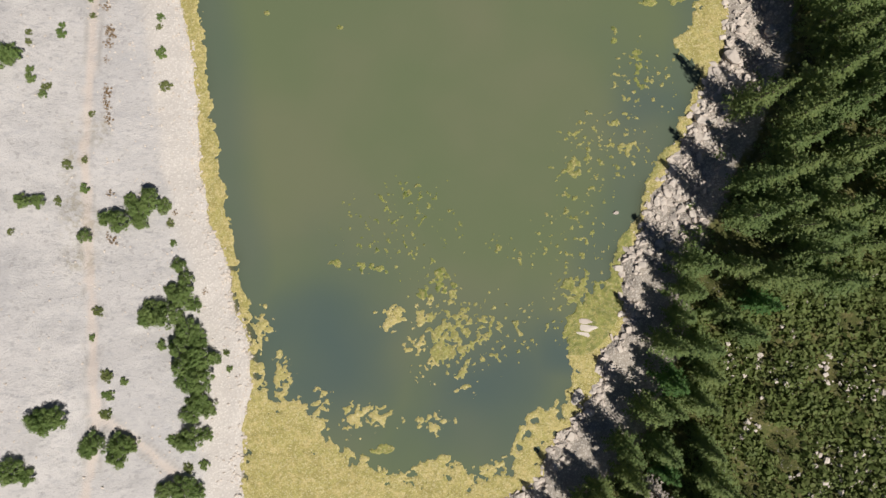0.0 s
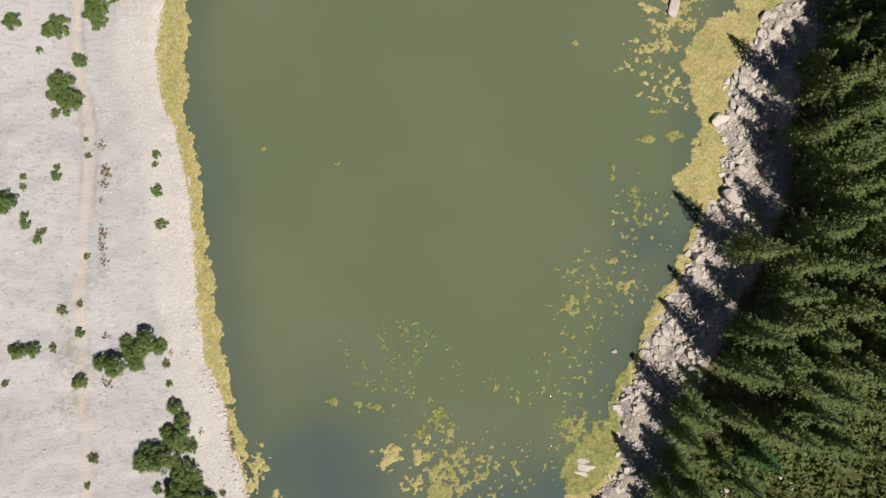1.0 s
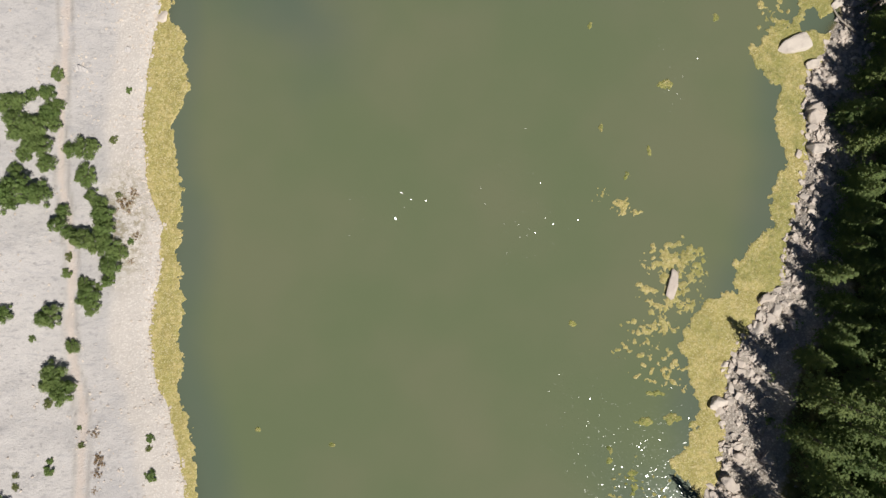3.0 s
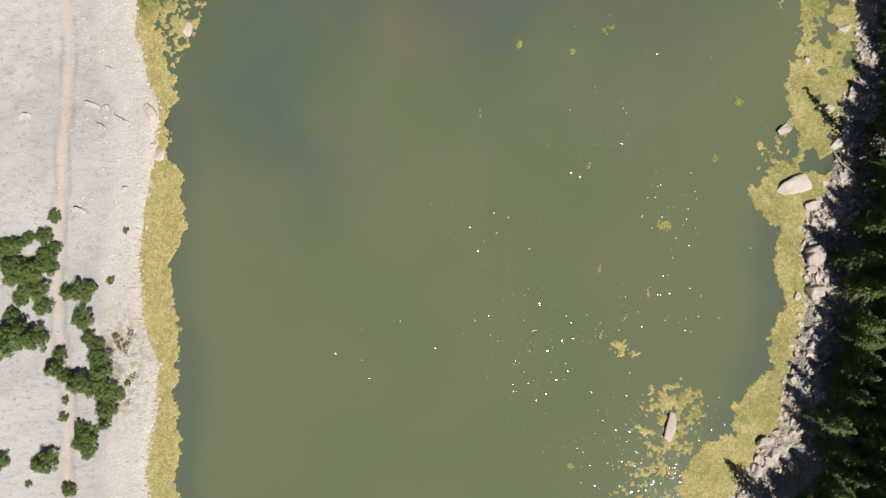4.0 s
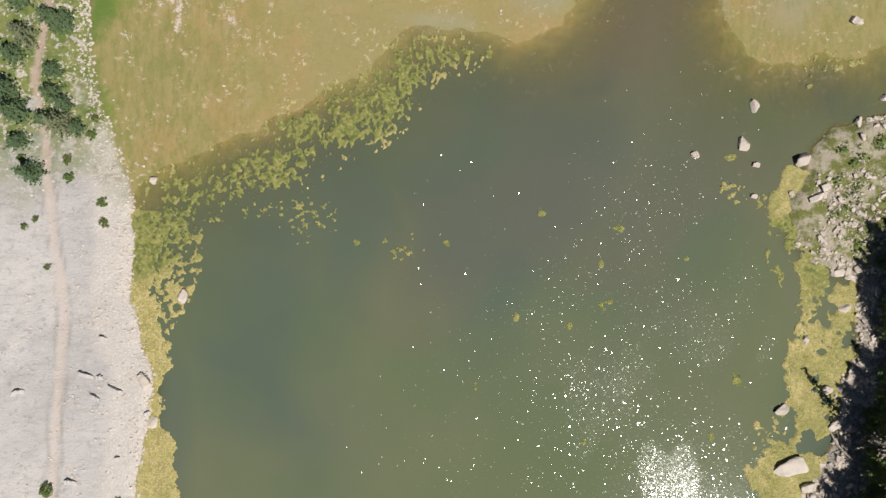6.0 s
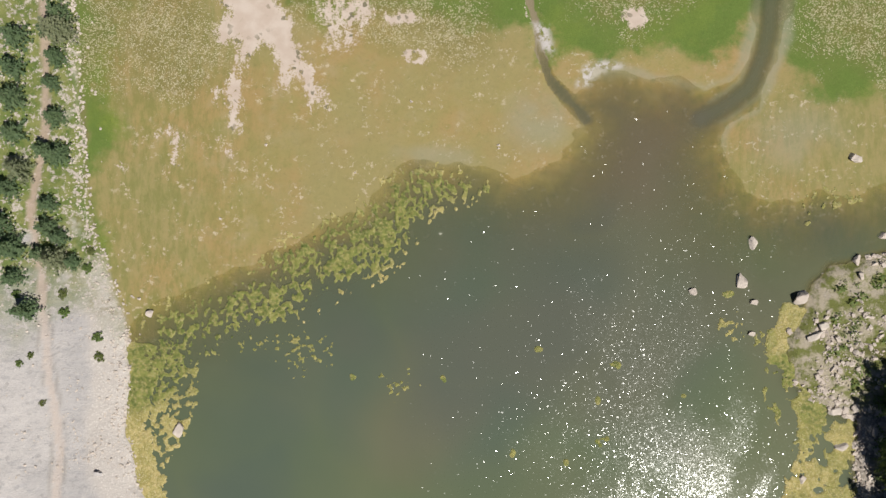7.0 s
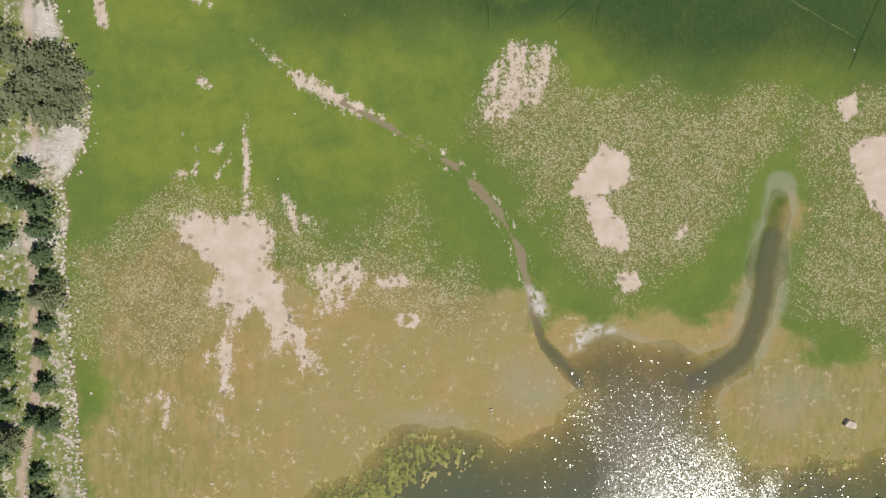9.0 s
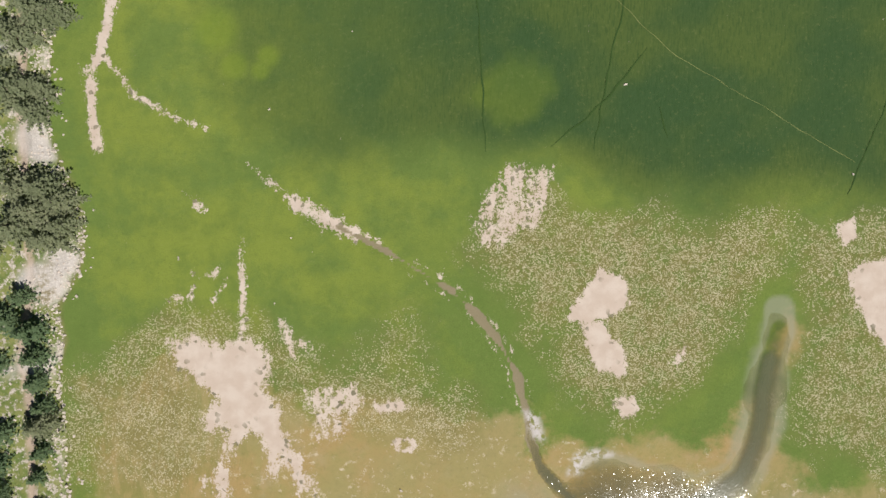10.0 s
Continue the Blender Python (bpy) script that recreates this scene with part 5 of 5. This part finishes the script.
def plant_forest():
    kinds = [make_conifer(3 + k, t, w, SPRUCE, "tall dark-green spruce of the steep lakeside forest") for k, (t, w) in enumerate(((15.0, 3.0), (16.5, 3.2), (13.0, 2.7), (14.2, 2.9)))]
    kinds += [make_conifer(23, 12.0, 2.6, LARCH, "fresh green young conifer among darker spruces", "larch_tree"),
              make_conifer(31, 10.0, 2.5, SPRUCE, "short olive-green spruce at the forest edge")]
    grey = make_conifer(37, 13.0, 1.8, DEAD, "dead bare grey conifer at the forest edge", "dead_tree", sparse=0.45)
    used, placed = set(), []
    slant = math.tan(SUN_TILT)
    # edge trees stand where their shadows end on the shore
    for k, (x, y) in enumerate(SHADOW_TIPS):
        away = 7.4 + 2.6 * float(ease(-8, 12, y)) + 0.7 * float(ease(25, 45, y))
        bx, by = x + away * math.sin(SUN_TURN), y + away * math.cos(SUN_TURN)
        tall = away * slant - float(height(bx, by))
        placed.append((bx, by, k % 4, tall, 1.0))
    # a close row whose shade covers the upper bank
    for (ax, ay), (bx, by) in zip(SHADE_EDGE, SHADE_EDGE[1:]):
        n = max(1, round(math.hypot(bx - ax, by - ay) / 1.9))
        for k in range(n):
            q = k / n
            for row, away in ((-0.6, 9.6), (1.4, 10.2), (3.4, 10.4), (-0.2, 5.2), (1.6, 5.6)):
                x = ax + (bx - ax) * q + (row + rnd.uniform(0, 1.2)) + away * math.sin(SUN_TURN)
                y = ay + (by - ay) * q + rnd.uniform(-0.6, 0.6) + away * math.cos(SUN_TURN)
                gap = 1.7 if away < 8 else 1.6 + 0.9 * float(ease(48, 30, ay))
                if (away > 8 or ay > 40) and min((x - p[0]) ** 2 + (y - p[1]) ** 2 for p in placed) > gap * gap:
                    tall = away * slant - float(height(x, y))
                    placed.append((x, y, rnd.choice((0, 1, 2, 3)), tall, 1.15))
    r = np.random.RandomState(3)
    X, Y = r.uniform(14, 60, 16000), r.uniform(-46, 100, 16000)
    D, Hh = right_land(X, Y), within(HEATH, X, Y)
    ok = (D > 4.0 + 2.6 * ease(-8, 8, Y) + 0.8 * ease(25, 40, Y) + 2.0 * ease(82, 92, Y) + 1.5 * r.rand(len(X))) & (Hh < -0.5 + 1.6 * r.rand(len(X)))
    for x, y, d in zip(X[ok], Y[ok], D[ok]):
        gap = (2.7 + 0.5 * float(ease(-5, 12, y))) if x < 52 else 4.6
        if len(placed) < 440 and min((x - p[0]) ** 2 + (y - p[1]) ** 2 for p in placed) > gap * gap:
            placed.append((x, y, rnd.choice((0, 1, 2, 3, 0, 1, 2, 3, 4, 5)), rnd.uniform(0.72, 1.08) * (8.8 + 3.4 * float(ease(-8, 12, y)) + 1.2 * float(ease(25, 45, y))), 1.1))
    Z = height(np.array([p[0] for p in placed]), np.array([p[1] for p in placed]))
    heights = (15.0, 16.5, 13.0, 14.2, 12.0, 10.0)
    for (x, y, k, tall, broad), z in zip(placed, Z):
        up = (tall if k < 4 else 0.75 * tall) / heights[k]
        s = (0.55 * up + 0.42) * rnd.uniform(0.88, 1.08) * broad
        m = pose(x, y, z - 0.1, rnd.uniform(-2, 2), rnd.uniform(-2, 2), rnd.uniform(0, 360)) @ Matrix.Diagonal((s, s, up, 1))
        set_thing(kinds[k], m, used)
    for x, y in ((51.5, 62.5), (21.5, -25.0), (49.5, 79.0), (53.0, 71.0)):
        set_thing(grey, pose(x, y, float(height(x, y)), rnd.uniform(-8, 8), rnd.uniform(-8, 8), rnd.uniform(0, 360)), used)


plant_forest()

# place and half width
SHRUBS_MIDDLE_A = [(-49.4, 67.5, 1.4), (-48.3, 67.9, 1.0), (-47.3, 68.8, 0.7), (-45.6, 68.9, 0.9), (-44.7, 67.7, 0.8), (-45.5, 66.5, 1.2), (-48.3, 65.0, 1.8),
    (-46.6, 64.8, 1.8), (-45.0, 65.6, 0.9), (-47.1, 63.1, 1.3), (-46.0, 62.8, 1.2), (-48.0, 61.7, 0.8), (-48.7, 60.0, 0.8), (-45.8, 60.9, 1.0),
    (-49.8, 56.7, 1.4), (-47.9, 57.5, 1.9), (-46.2, 57.3, 1.3), (-43.1, 62.5, 0.9), (-41.6, 62.6, 1.2), (-40.7, 63.1, 0.7), (-41.6, 59.5, 1.2),
    (-40.9, 57.2, 0.8), (-40.0, 56.2, 1.0), (-39.6, 54.9, 1.2), (-39.2, 53.5, 1.2), (-44.0, 55.4, 0.8), (-44.1, 53.7, 1.0), (-43.1, 52.8, 0.8),
    (-41.6, 52.1, 1.2), (-40.1, 51.8, 1.4)]
SHRUBS_MIDDLE_B = [(-38.9, 51.2, 1.3), (-37.7, 50.6, 0.9), (-38.6, 48.9, 1.2), (-38.9, 47.3, 0.8), (-41.0, 45.6, 1.4), (-40.7, 44.3, 1.0), (-41.5, 46.9, 0.8),
    (-44.8, 43.3, 1.4), (-45.9, 43.0, 0.8), (-49.5, 43.6, 0.9), (-42.8, 39.7, 0.8), (-44.3, 36.5, 1.4), (-45.1, 35.5, 0.9), (-43.3, 34.6, 1.3),
    (-42.8, 35.2, 0.8), (-44.8, 71.3, 0.7)]
SHRUBS_SOUTH_A = [(-38.8, 4.8, 0.9), (-37.4, 4.5, 1.2), (-35.8, 5.8, 1.3), (-34.4, 7.0, 1.4), (-33.2, 6.4, 0.9), (-35.5, 4.5, 0.9), (-36.7, 7.1, 0.8),
    (-31.3, -0.5, 0.8), (-30.5, -2.1, 0.9), (-32.0, -3.3, 0.8), (-30.8, -4.0, 1.5), (-33.6, -5.8, 1.4), (-31.9, -6.2, 1.4), (-34.4, -6.4, 1.0),
    (-29.6, -5.1, 0.8), (-30.1, -8.2, 1.5), (-28.9, -9.3, 1.0), (-30.9, -9.8, 1.2), (-28.8, -11.2, 1.8), (-30.2, -12.0, 1.4), (-27.3, -11.3, 0.8),
    (-28.7, -13.4, 1.5), (-30.2, -13.9, 1.2), (-28.7, -16.0, 1.3), (-29.6, -17.5, 1.2), (-27.8, -17.1, 0.9), (-46.2, 6.5, 0.8), (-45.1, 6.6, 0.8),
    (-40.8, 2.8, 0.8), (-43.0, -17.0, 1.5)]
SHRUBS_SOUTH_B = [(-42.0, -16.8, 1.2), (-43.9, -17.1, 0.9), (-39.0, -20.0, 1.2), (-39.5, -20.8, 0.9), (-36.5, -20.3, 1.3), (-36.7, -21.8, 1.2), (-35.7, -20.7, 0.8),
    (-29.5, -20.3, 1.3), (-30.7, -20.8, 1.0), (-28.1, -20.1, 0.8), (-46.0, -22.1, 1.4), (-44.6, -22.7, 0.9), (-30.4, -26.0, 1.5), (-32.3, -26.1, 1.0),
    (-28.9, -26.5, 1.0), (-48.6, 22.5, 1.2), (-48.1, 22.9, 1.0)]
SHRUBS_LOW_A = [(-41.8, 30.4, 0.3), (-41.4, 28.5, 0.4), (-44.3, 26.0, 0.6), (-47.2, 24.6, 0.4), (-46.6, 20.4, 0.6), (-45.0, 19.7, 0.4), (-45.5, 18.7, 0.5),
    (-41.0, 16.9, 0.4), (-34.2, 28.9, 0.5), (-34.3, 27.7, 0.4), (-33.9, 24.6, 0.7), (-33.5, 20.7, 0.7), (-37.2, 69.8, 0.4), (-38.2, 57.4, 0.4),
    (-36.7, 51.9, 0.4), (-43.3, 50.1, 0.5), (-43.5, 48.2, 0.6), (-45.0, 33.3, 0.6), (-47.0, 40.7, 0.4), (-38.9, 63.9, 0.5), (-40.1, 46.6, 0.5),
    (-32.6, 4.4, 0.5), (-32.2, 2.1, 0.4), (-43.7, 6.7, 0.5), (-47.1, 6.8, 0.5), (-43.0, 10.9, 0.6), (-41.4, 8.3, 0.6), (-39.3, -5.6, 0.6),
    (-39.7, -8.5, 0.4), (-37.9, -12.7, 0.7)]
SHRUBS_LOW_B = [(-37.7, -14.9, 0.6), (-38.0, -17.0, 0.6), (-36.4, -13.4, 0.5), (-26.1, -10.7, 0.4), (-25.7, -12.6, 0.4), (-41.4, 11.5, 0.4), (-32.9, -9.6, 0.6),
    (-47.4, 3.2, 0.4), (-28.4, -23.6, 0.6), (-30.1, -23.8, 0.6), (-31.8, -20.4, 0.6), (-38.3, -16.9, 0.5), (-38.1, -14.7, 0.4), (-37.9, -12.6, 0.4),
    (-46.7, 21.3, 0.5), (-45.4, 19.5, 0.4), (-44.3, 27.0, 0.4), (-47.4, 25.8, 0.4), (-48.7, 109.6, 0.5), (-43.9, 109.7, 0.6), (-43.6, 107.6, 0.6),
    (-46.8, 102.6, 0.4), (-47.9, 101.7, 0.4), (-45.5, 97.1, 0.4), (-39.8, 104.7, 0.6), (-39.6, 102.4, 0.6), (-41.4, 112.8, 0.6), (-41.2, 114.8, 0.5)]
SHRUBS_DRY = [(-40.2, 29.7, 0.6), (-39.6, 26.5, 0.8), (-39.6, 25.2, 0.6), (-39.8, 23.4, 0.4), (-39.6, 19.9, 0.6), (-39.7, 18.3, 0.5), (-39.3, 16.4, 0.6),
    (-37.5, 56.2, 0.9), (-36.6, 57.6, 0.6), (-36.1, 52.6, 0.5), (-36.7, 49.6, 0.4), (-39.0, 7.7, 0.5), (-38.5, 2.3, 0.6), (-39.0, 2.9, 0.4),
    (-28.7, -3.5, 0.4), (-32.3, 5.7, 0.4), (-39.6, 27.0, 0.6), (-39.6, 19.3, 0.6), (-39.5, 17.7, 0.5)]
PINES = [(-47.9, 167.7, 2.6), (-45.1, 167.8, 2.4), (-43.6, 166.3, 2.0), (-45.9, 165.2, 2.4), (-43.2, 163.6, 2.0), (-47.7, 163.5, 2.6), (-45.0, 162.0, 2.2),
    (-48.9, 179.0, 2.6), (-46.8, 179.7, 2.2), (-47.0, 176.8, 2.0), (-48.9, 185.4, 2.6), (-46.4, 188.0, 2.4), (-44.8, 188.1, 2.0), (-48.3, 191.0, 2.6),
    (-46.0, 192.5, 2.2), (-51.5, 170.0, 2.4), (-51.8, 161.0, 2.2), (-45.2, 140.6, 1.9), (-52.0, 182.0, 2.4), (-44.6, 113.8, 1.6), (-49.0, 124.2, 1.7)]
YOUNG_SPRUCES = [(-49.6, 152.6, 2.0), (-46.6, 151.5, 1.7), (-46.2, 148.4, 1.8), (-46.2, 145.4, 1.6), (-50.9, 147.3, 1.7), (-45.3, 142.6, 1.5), (-49.9, 139.6, 1.7),
    (-45.4, 137.4, 1.2), (-50.2, 136.0, 1.6), (-50.0, 132.4, 1.7), (-45.3, 130.4, 1.3), (-50.0, 128.4, 1.7), (-44.8, 126.0, 1.6), (-46.4, 126.5, 1.3),
    (-50.2, 121.8, 1.6), (-45.9, 120.2, 1.2), (-50.6, 117.6, 1.6), (-45.7, 117.4, 1.5), (-44.5, 116.3, 1.2), (-49.4, 114.9, 1.6), (-46.5, 114.4, 1.3),
    (-42.9, 113.5, 1.1), (-47.2, 107.9, 1.3), (-49.0, 111.6, 1.4), (-46.0, 134.4, 1.1), (-46.8, 140.6, 1.0), (-48.0, 155.4, 1.6)]


def plant_slope():
    models = [make_bush(51, 1.0, 1.25, SHRUB, "dense rounded green shrub on pale gravel", leaf=0.062, clumps=38, per=78),
              make_bush(52, 1.0, 1.45, SHRUB, "ragged green shrub on pale gravel", leaf=0.064, clumps=34, per=78),
              make_bush(53, 1.0, 1.1, SHRUB, "spreading green shrub on pale gravel", leaf=0.062, clumps=38, per=78, stretch=1.2)]
    low = [make_bush(61, 1.0, 0.8, SHRUB, "small low tuft of green scrub on gravel", "low_shrub", clumps=18, per=56, leaf=0.10),
           make_bush(62, 1.0, 0.7, HEATHER, "small dry olive-brown tuft on gravel", "low_shrub", clumps=18, per=46, leaf=0.10)]
    dry = make_bush(64, 1.0, 0.35, DRY, "dry rust-brown tuft beside the footpath", "dry_shrub", clumps=10, per=30, leaf=0.075)
    used = set()

    def plant(ob, x, y, s, up, sink=0.03):
        set_thing(ob, pose(x, y, float(height(x, y)) - sink, 0, 0, rnd.uniform(0, 360)) @ Matrix.Diagonal((s, s, up, 1)), used)
    for n, (x, y, rad) in enumerate(SHRUBS_SOUTH_A + SHRUBS_SOUTH_B + SHRUBS_MIDDLE_A + SHRUBS_MIDDLE_B):
        s = rad * rnd.uniform(0.98, 1.12)
        plant(models[(n * 7 + n // 3) % 3], x, y, s, s * rnd.uniform(1.0, 1.45))
    for n, (x, y, rad) in enumerate(SHRUBS_LOW_A + SHRUBS_LOW_B):
        plant(low[n % 2], x, y, rad * 1.1, rad)
    for x, y, rad in SHRUBS_DRY:
        plant(dry, x, y, rad * 1.2, rad)
    # the wooded strip beside the marsh
    young = [make_conifer(81 + k, t, 1.5, JUNIPER, "young blue-green spruce beside the footpath", "young_spruce", spacing=0.24) for k, t in enumerate((2.9, 3.4, 2.5))]
    grey = [make_conifer(91 + k, t, 2.5, PINE, "broad grey-green pine at the marsh edge", "pine_tree", spacing=0.34) for k, t in enumerate((4.6, 5.2))]
    for ob in young + grey:
        tagged(ob, group="trees of the marsh rim")
    for n, (x, y, rad) in enumerate(YOUNG_SPRUCES):
        plant(young[n % 3], x, y, rad / 1.3, rad / 1.4 * rnd.uniform(0.75, 1.05), 0.05)
    for n, (x, y, rad) in enumerate(PINES):
        plant(grey[n % 2], x, y, rad / 2.0, rad / 2.3 * rnd.uniform(0.8, 1.0), 0.05)


plant_slope()


def clump_field(name, spots, leaves, label, per=16, leaf=0.22, seed=5):
    r = random.Random(seed)
    verts, faces = [], []
    for x, y, z, s in spots:
        for _ in range(per):
            d = Vector((r.gauss(0, 0.45), r.gauss(0, 0.45), abs(r.gauss(0.25, 0.3)))) * s
            p = Vector((x, y, z)) + d
            face = (d.normalized() + Vector((r.gauss(0, 0.3), r.gauss(0, 0.3), 0.7))).normalized()
            u = face.cross(Vector((r.gauss(0, 1), r.gauss(0, 1), r.gauss(0, 1)))).normalized() * leaf * s * r.uniform(0.7, 1.5)
            w = face.cross(u).normalized() * leaf * s * r.uniform(0.5, 0.9)
            n = len(verts)
            verts.extend([(p - u)[:], (p + w)[:], (p + u)[:], (p - w)[:]])
            faces.append([n, n + 1, n + 2, n + 3])
    return tagged(new(name, mesh_from(name, verts, faces, leaves)), label, "scrub", kind="stuff")


def fallen_tree():
    """A bare trunk that lies on the bank, with stubs of boughs."""
    ob = thing("fallen_tree", 47.6, 75.5, 0, "fallen bare brown trunk on the rocky bank", "fallen tree")
    pts = [(46.1, 79.8), (46.8, 78.2), (47.9, 77.0), (49.5, 76.2), (51.7, 75.9)]
    line = [(x - 47.6, y - 75.5, float(height(x, y)) + 0.35) for x, y in pts]
    v, f = tube(line, [0.07, 0.13, 0.17, 0.2, 0.22], 7)
    part("trunk", mesh_from("trunk", v, f, DEAD, True), ob)
    r = random.Random(5)
    for k in range(7):
        a = Vector(line[1 + k % 3]).lerp(Vector(line[2 + k % 3]), r.random())
        b = a + Vector((r.uniform(-0.9, 0.5), r.uniform(-0.9, 0.9), r.uniform(0.1, 0.5)))
        v, f = tube([a[:], b[:]], [0.05, 0.012], 5)
        part("branch", mesh_from("branch", v, f, DEAD, True), ob)


fallen_tree()


def plant_heath():
    r = np.random.RandomState(9)
    x, y = r.uniform(22, 66, 9000), r.uniform(-38, 8, 9000)
    ok = (within(HEATH, x, y) > -2) & (cloud(x, y, 2.2, 3, 81) > 0.40)
    x, y = x[ok][:4200], y[ok][:4200]
    z = height(x, y)
    clump_field("heath_scrub", [(x[k], y[k], z[k], r.uniform(0.5, 1.25)) for k in range(len(x))], HEATHER, "olive-green heath scrub covering the open hillside")
    x, y = r.uniform(10, 58, 5000), r.uniform(-36, 116, 5000)
    d = right_land(x, y)
    ok = (d > np.where(y > 99, 2.0, 4.5)) & (d < 12) & (cloud(x, y, 4, 3, 85) > 0.5)
    x, y = x[ok][:1100], y[ok][:1100]
    z = height(x, y)
    clump_field("bank_scrub", [(x[k], y[k], z[k], r.uniform(0.35, 0.9)) for k in range(len(x))], SHRUB, "low green scrub between rocks of the bank", seed=8)


plant_heath()


# ---------------------------------------------------------------- trodden lines in the sedge
def ribbon(name, pts, width, material, label):
    fine = []
    for (ax, ay), (bx, by) in zip(pts, pts[1:]):
        n = max(2, int(math.hypot(bx - ax, by - ay) / 0.6))
        fine += [(ax + (bx - ax) * k / n, ay + (by - ay) * k / n) for k in range(n)]
    fine.append(pts[-1])
    verts, faces = [], []
    for k, (x, y) in enumerate(fine):
        a, b = fine[max(k - 1, 0)], fine[min(k + 1, len(fine) - 1)]
        t = Vector((b[0] - a[0], b[1] - a[1], 0)).normalized()
        wob = 0.35 * (float(grain(x, y, 1.7, 4)) - 0.5)
        w = width * (0.4 + 1.1 * float(grain(x, y, 0.9, 7))) * min(1, (k + 1) / 4, (len(fine) - k) / 4)
        for s in (-0.5, 0.5):
            px, py = x - t.y * (wob + s * w), y + t.x * (wob + s * w)
            verts.append((px, py, float(height(px, py)) + 0.03))
        if k:
            n = 2 * k
            faces.append([n - 2, n, n + 1, n - 1])
    return tagged(new(name, mesh_from(name, verts, faces, material)), label, "trail", kind="structure")


TRODDEN = plain_material("trodden_sedge", (0.03, 0.065, 0.016), (0.045, 0.085, 0.02))
WORN = plain_material("worn_sedge", (0.16, 0.20, 0.06), (0.24, 0.25, 0.10))
for line in ([(3.9, 196), (4.0, 191.1), (4.5, 183.8), (5.4, 173.3)], [(23.9, 185.8), (18.8, 179.2), (13.0, 174.0)], [(21.2, 194), (20.9, 190.1), (19.4, 182.8), (17.9, 173.9)],
             [(53, 184), (51.8, 180.1), (48.8, 172.8), (47.5, 169.2)], [(25.4, 178.9), (26.5, 175.3)]):
    ribbon("trail", line, 0.17, TRODDEN, "narrow dark trodden line through green sedge")
ribbon("trail", [(16.5, 196), (20.9, 190.6), (27.6, 184.6), (37.5, 179.2), (48.2, 172.8)], 0.06, WORN, "thin pale trodden line through green sedge")
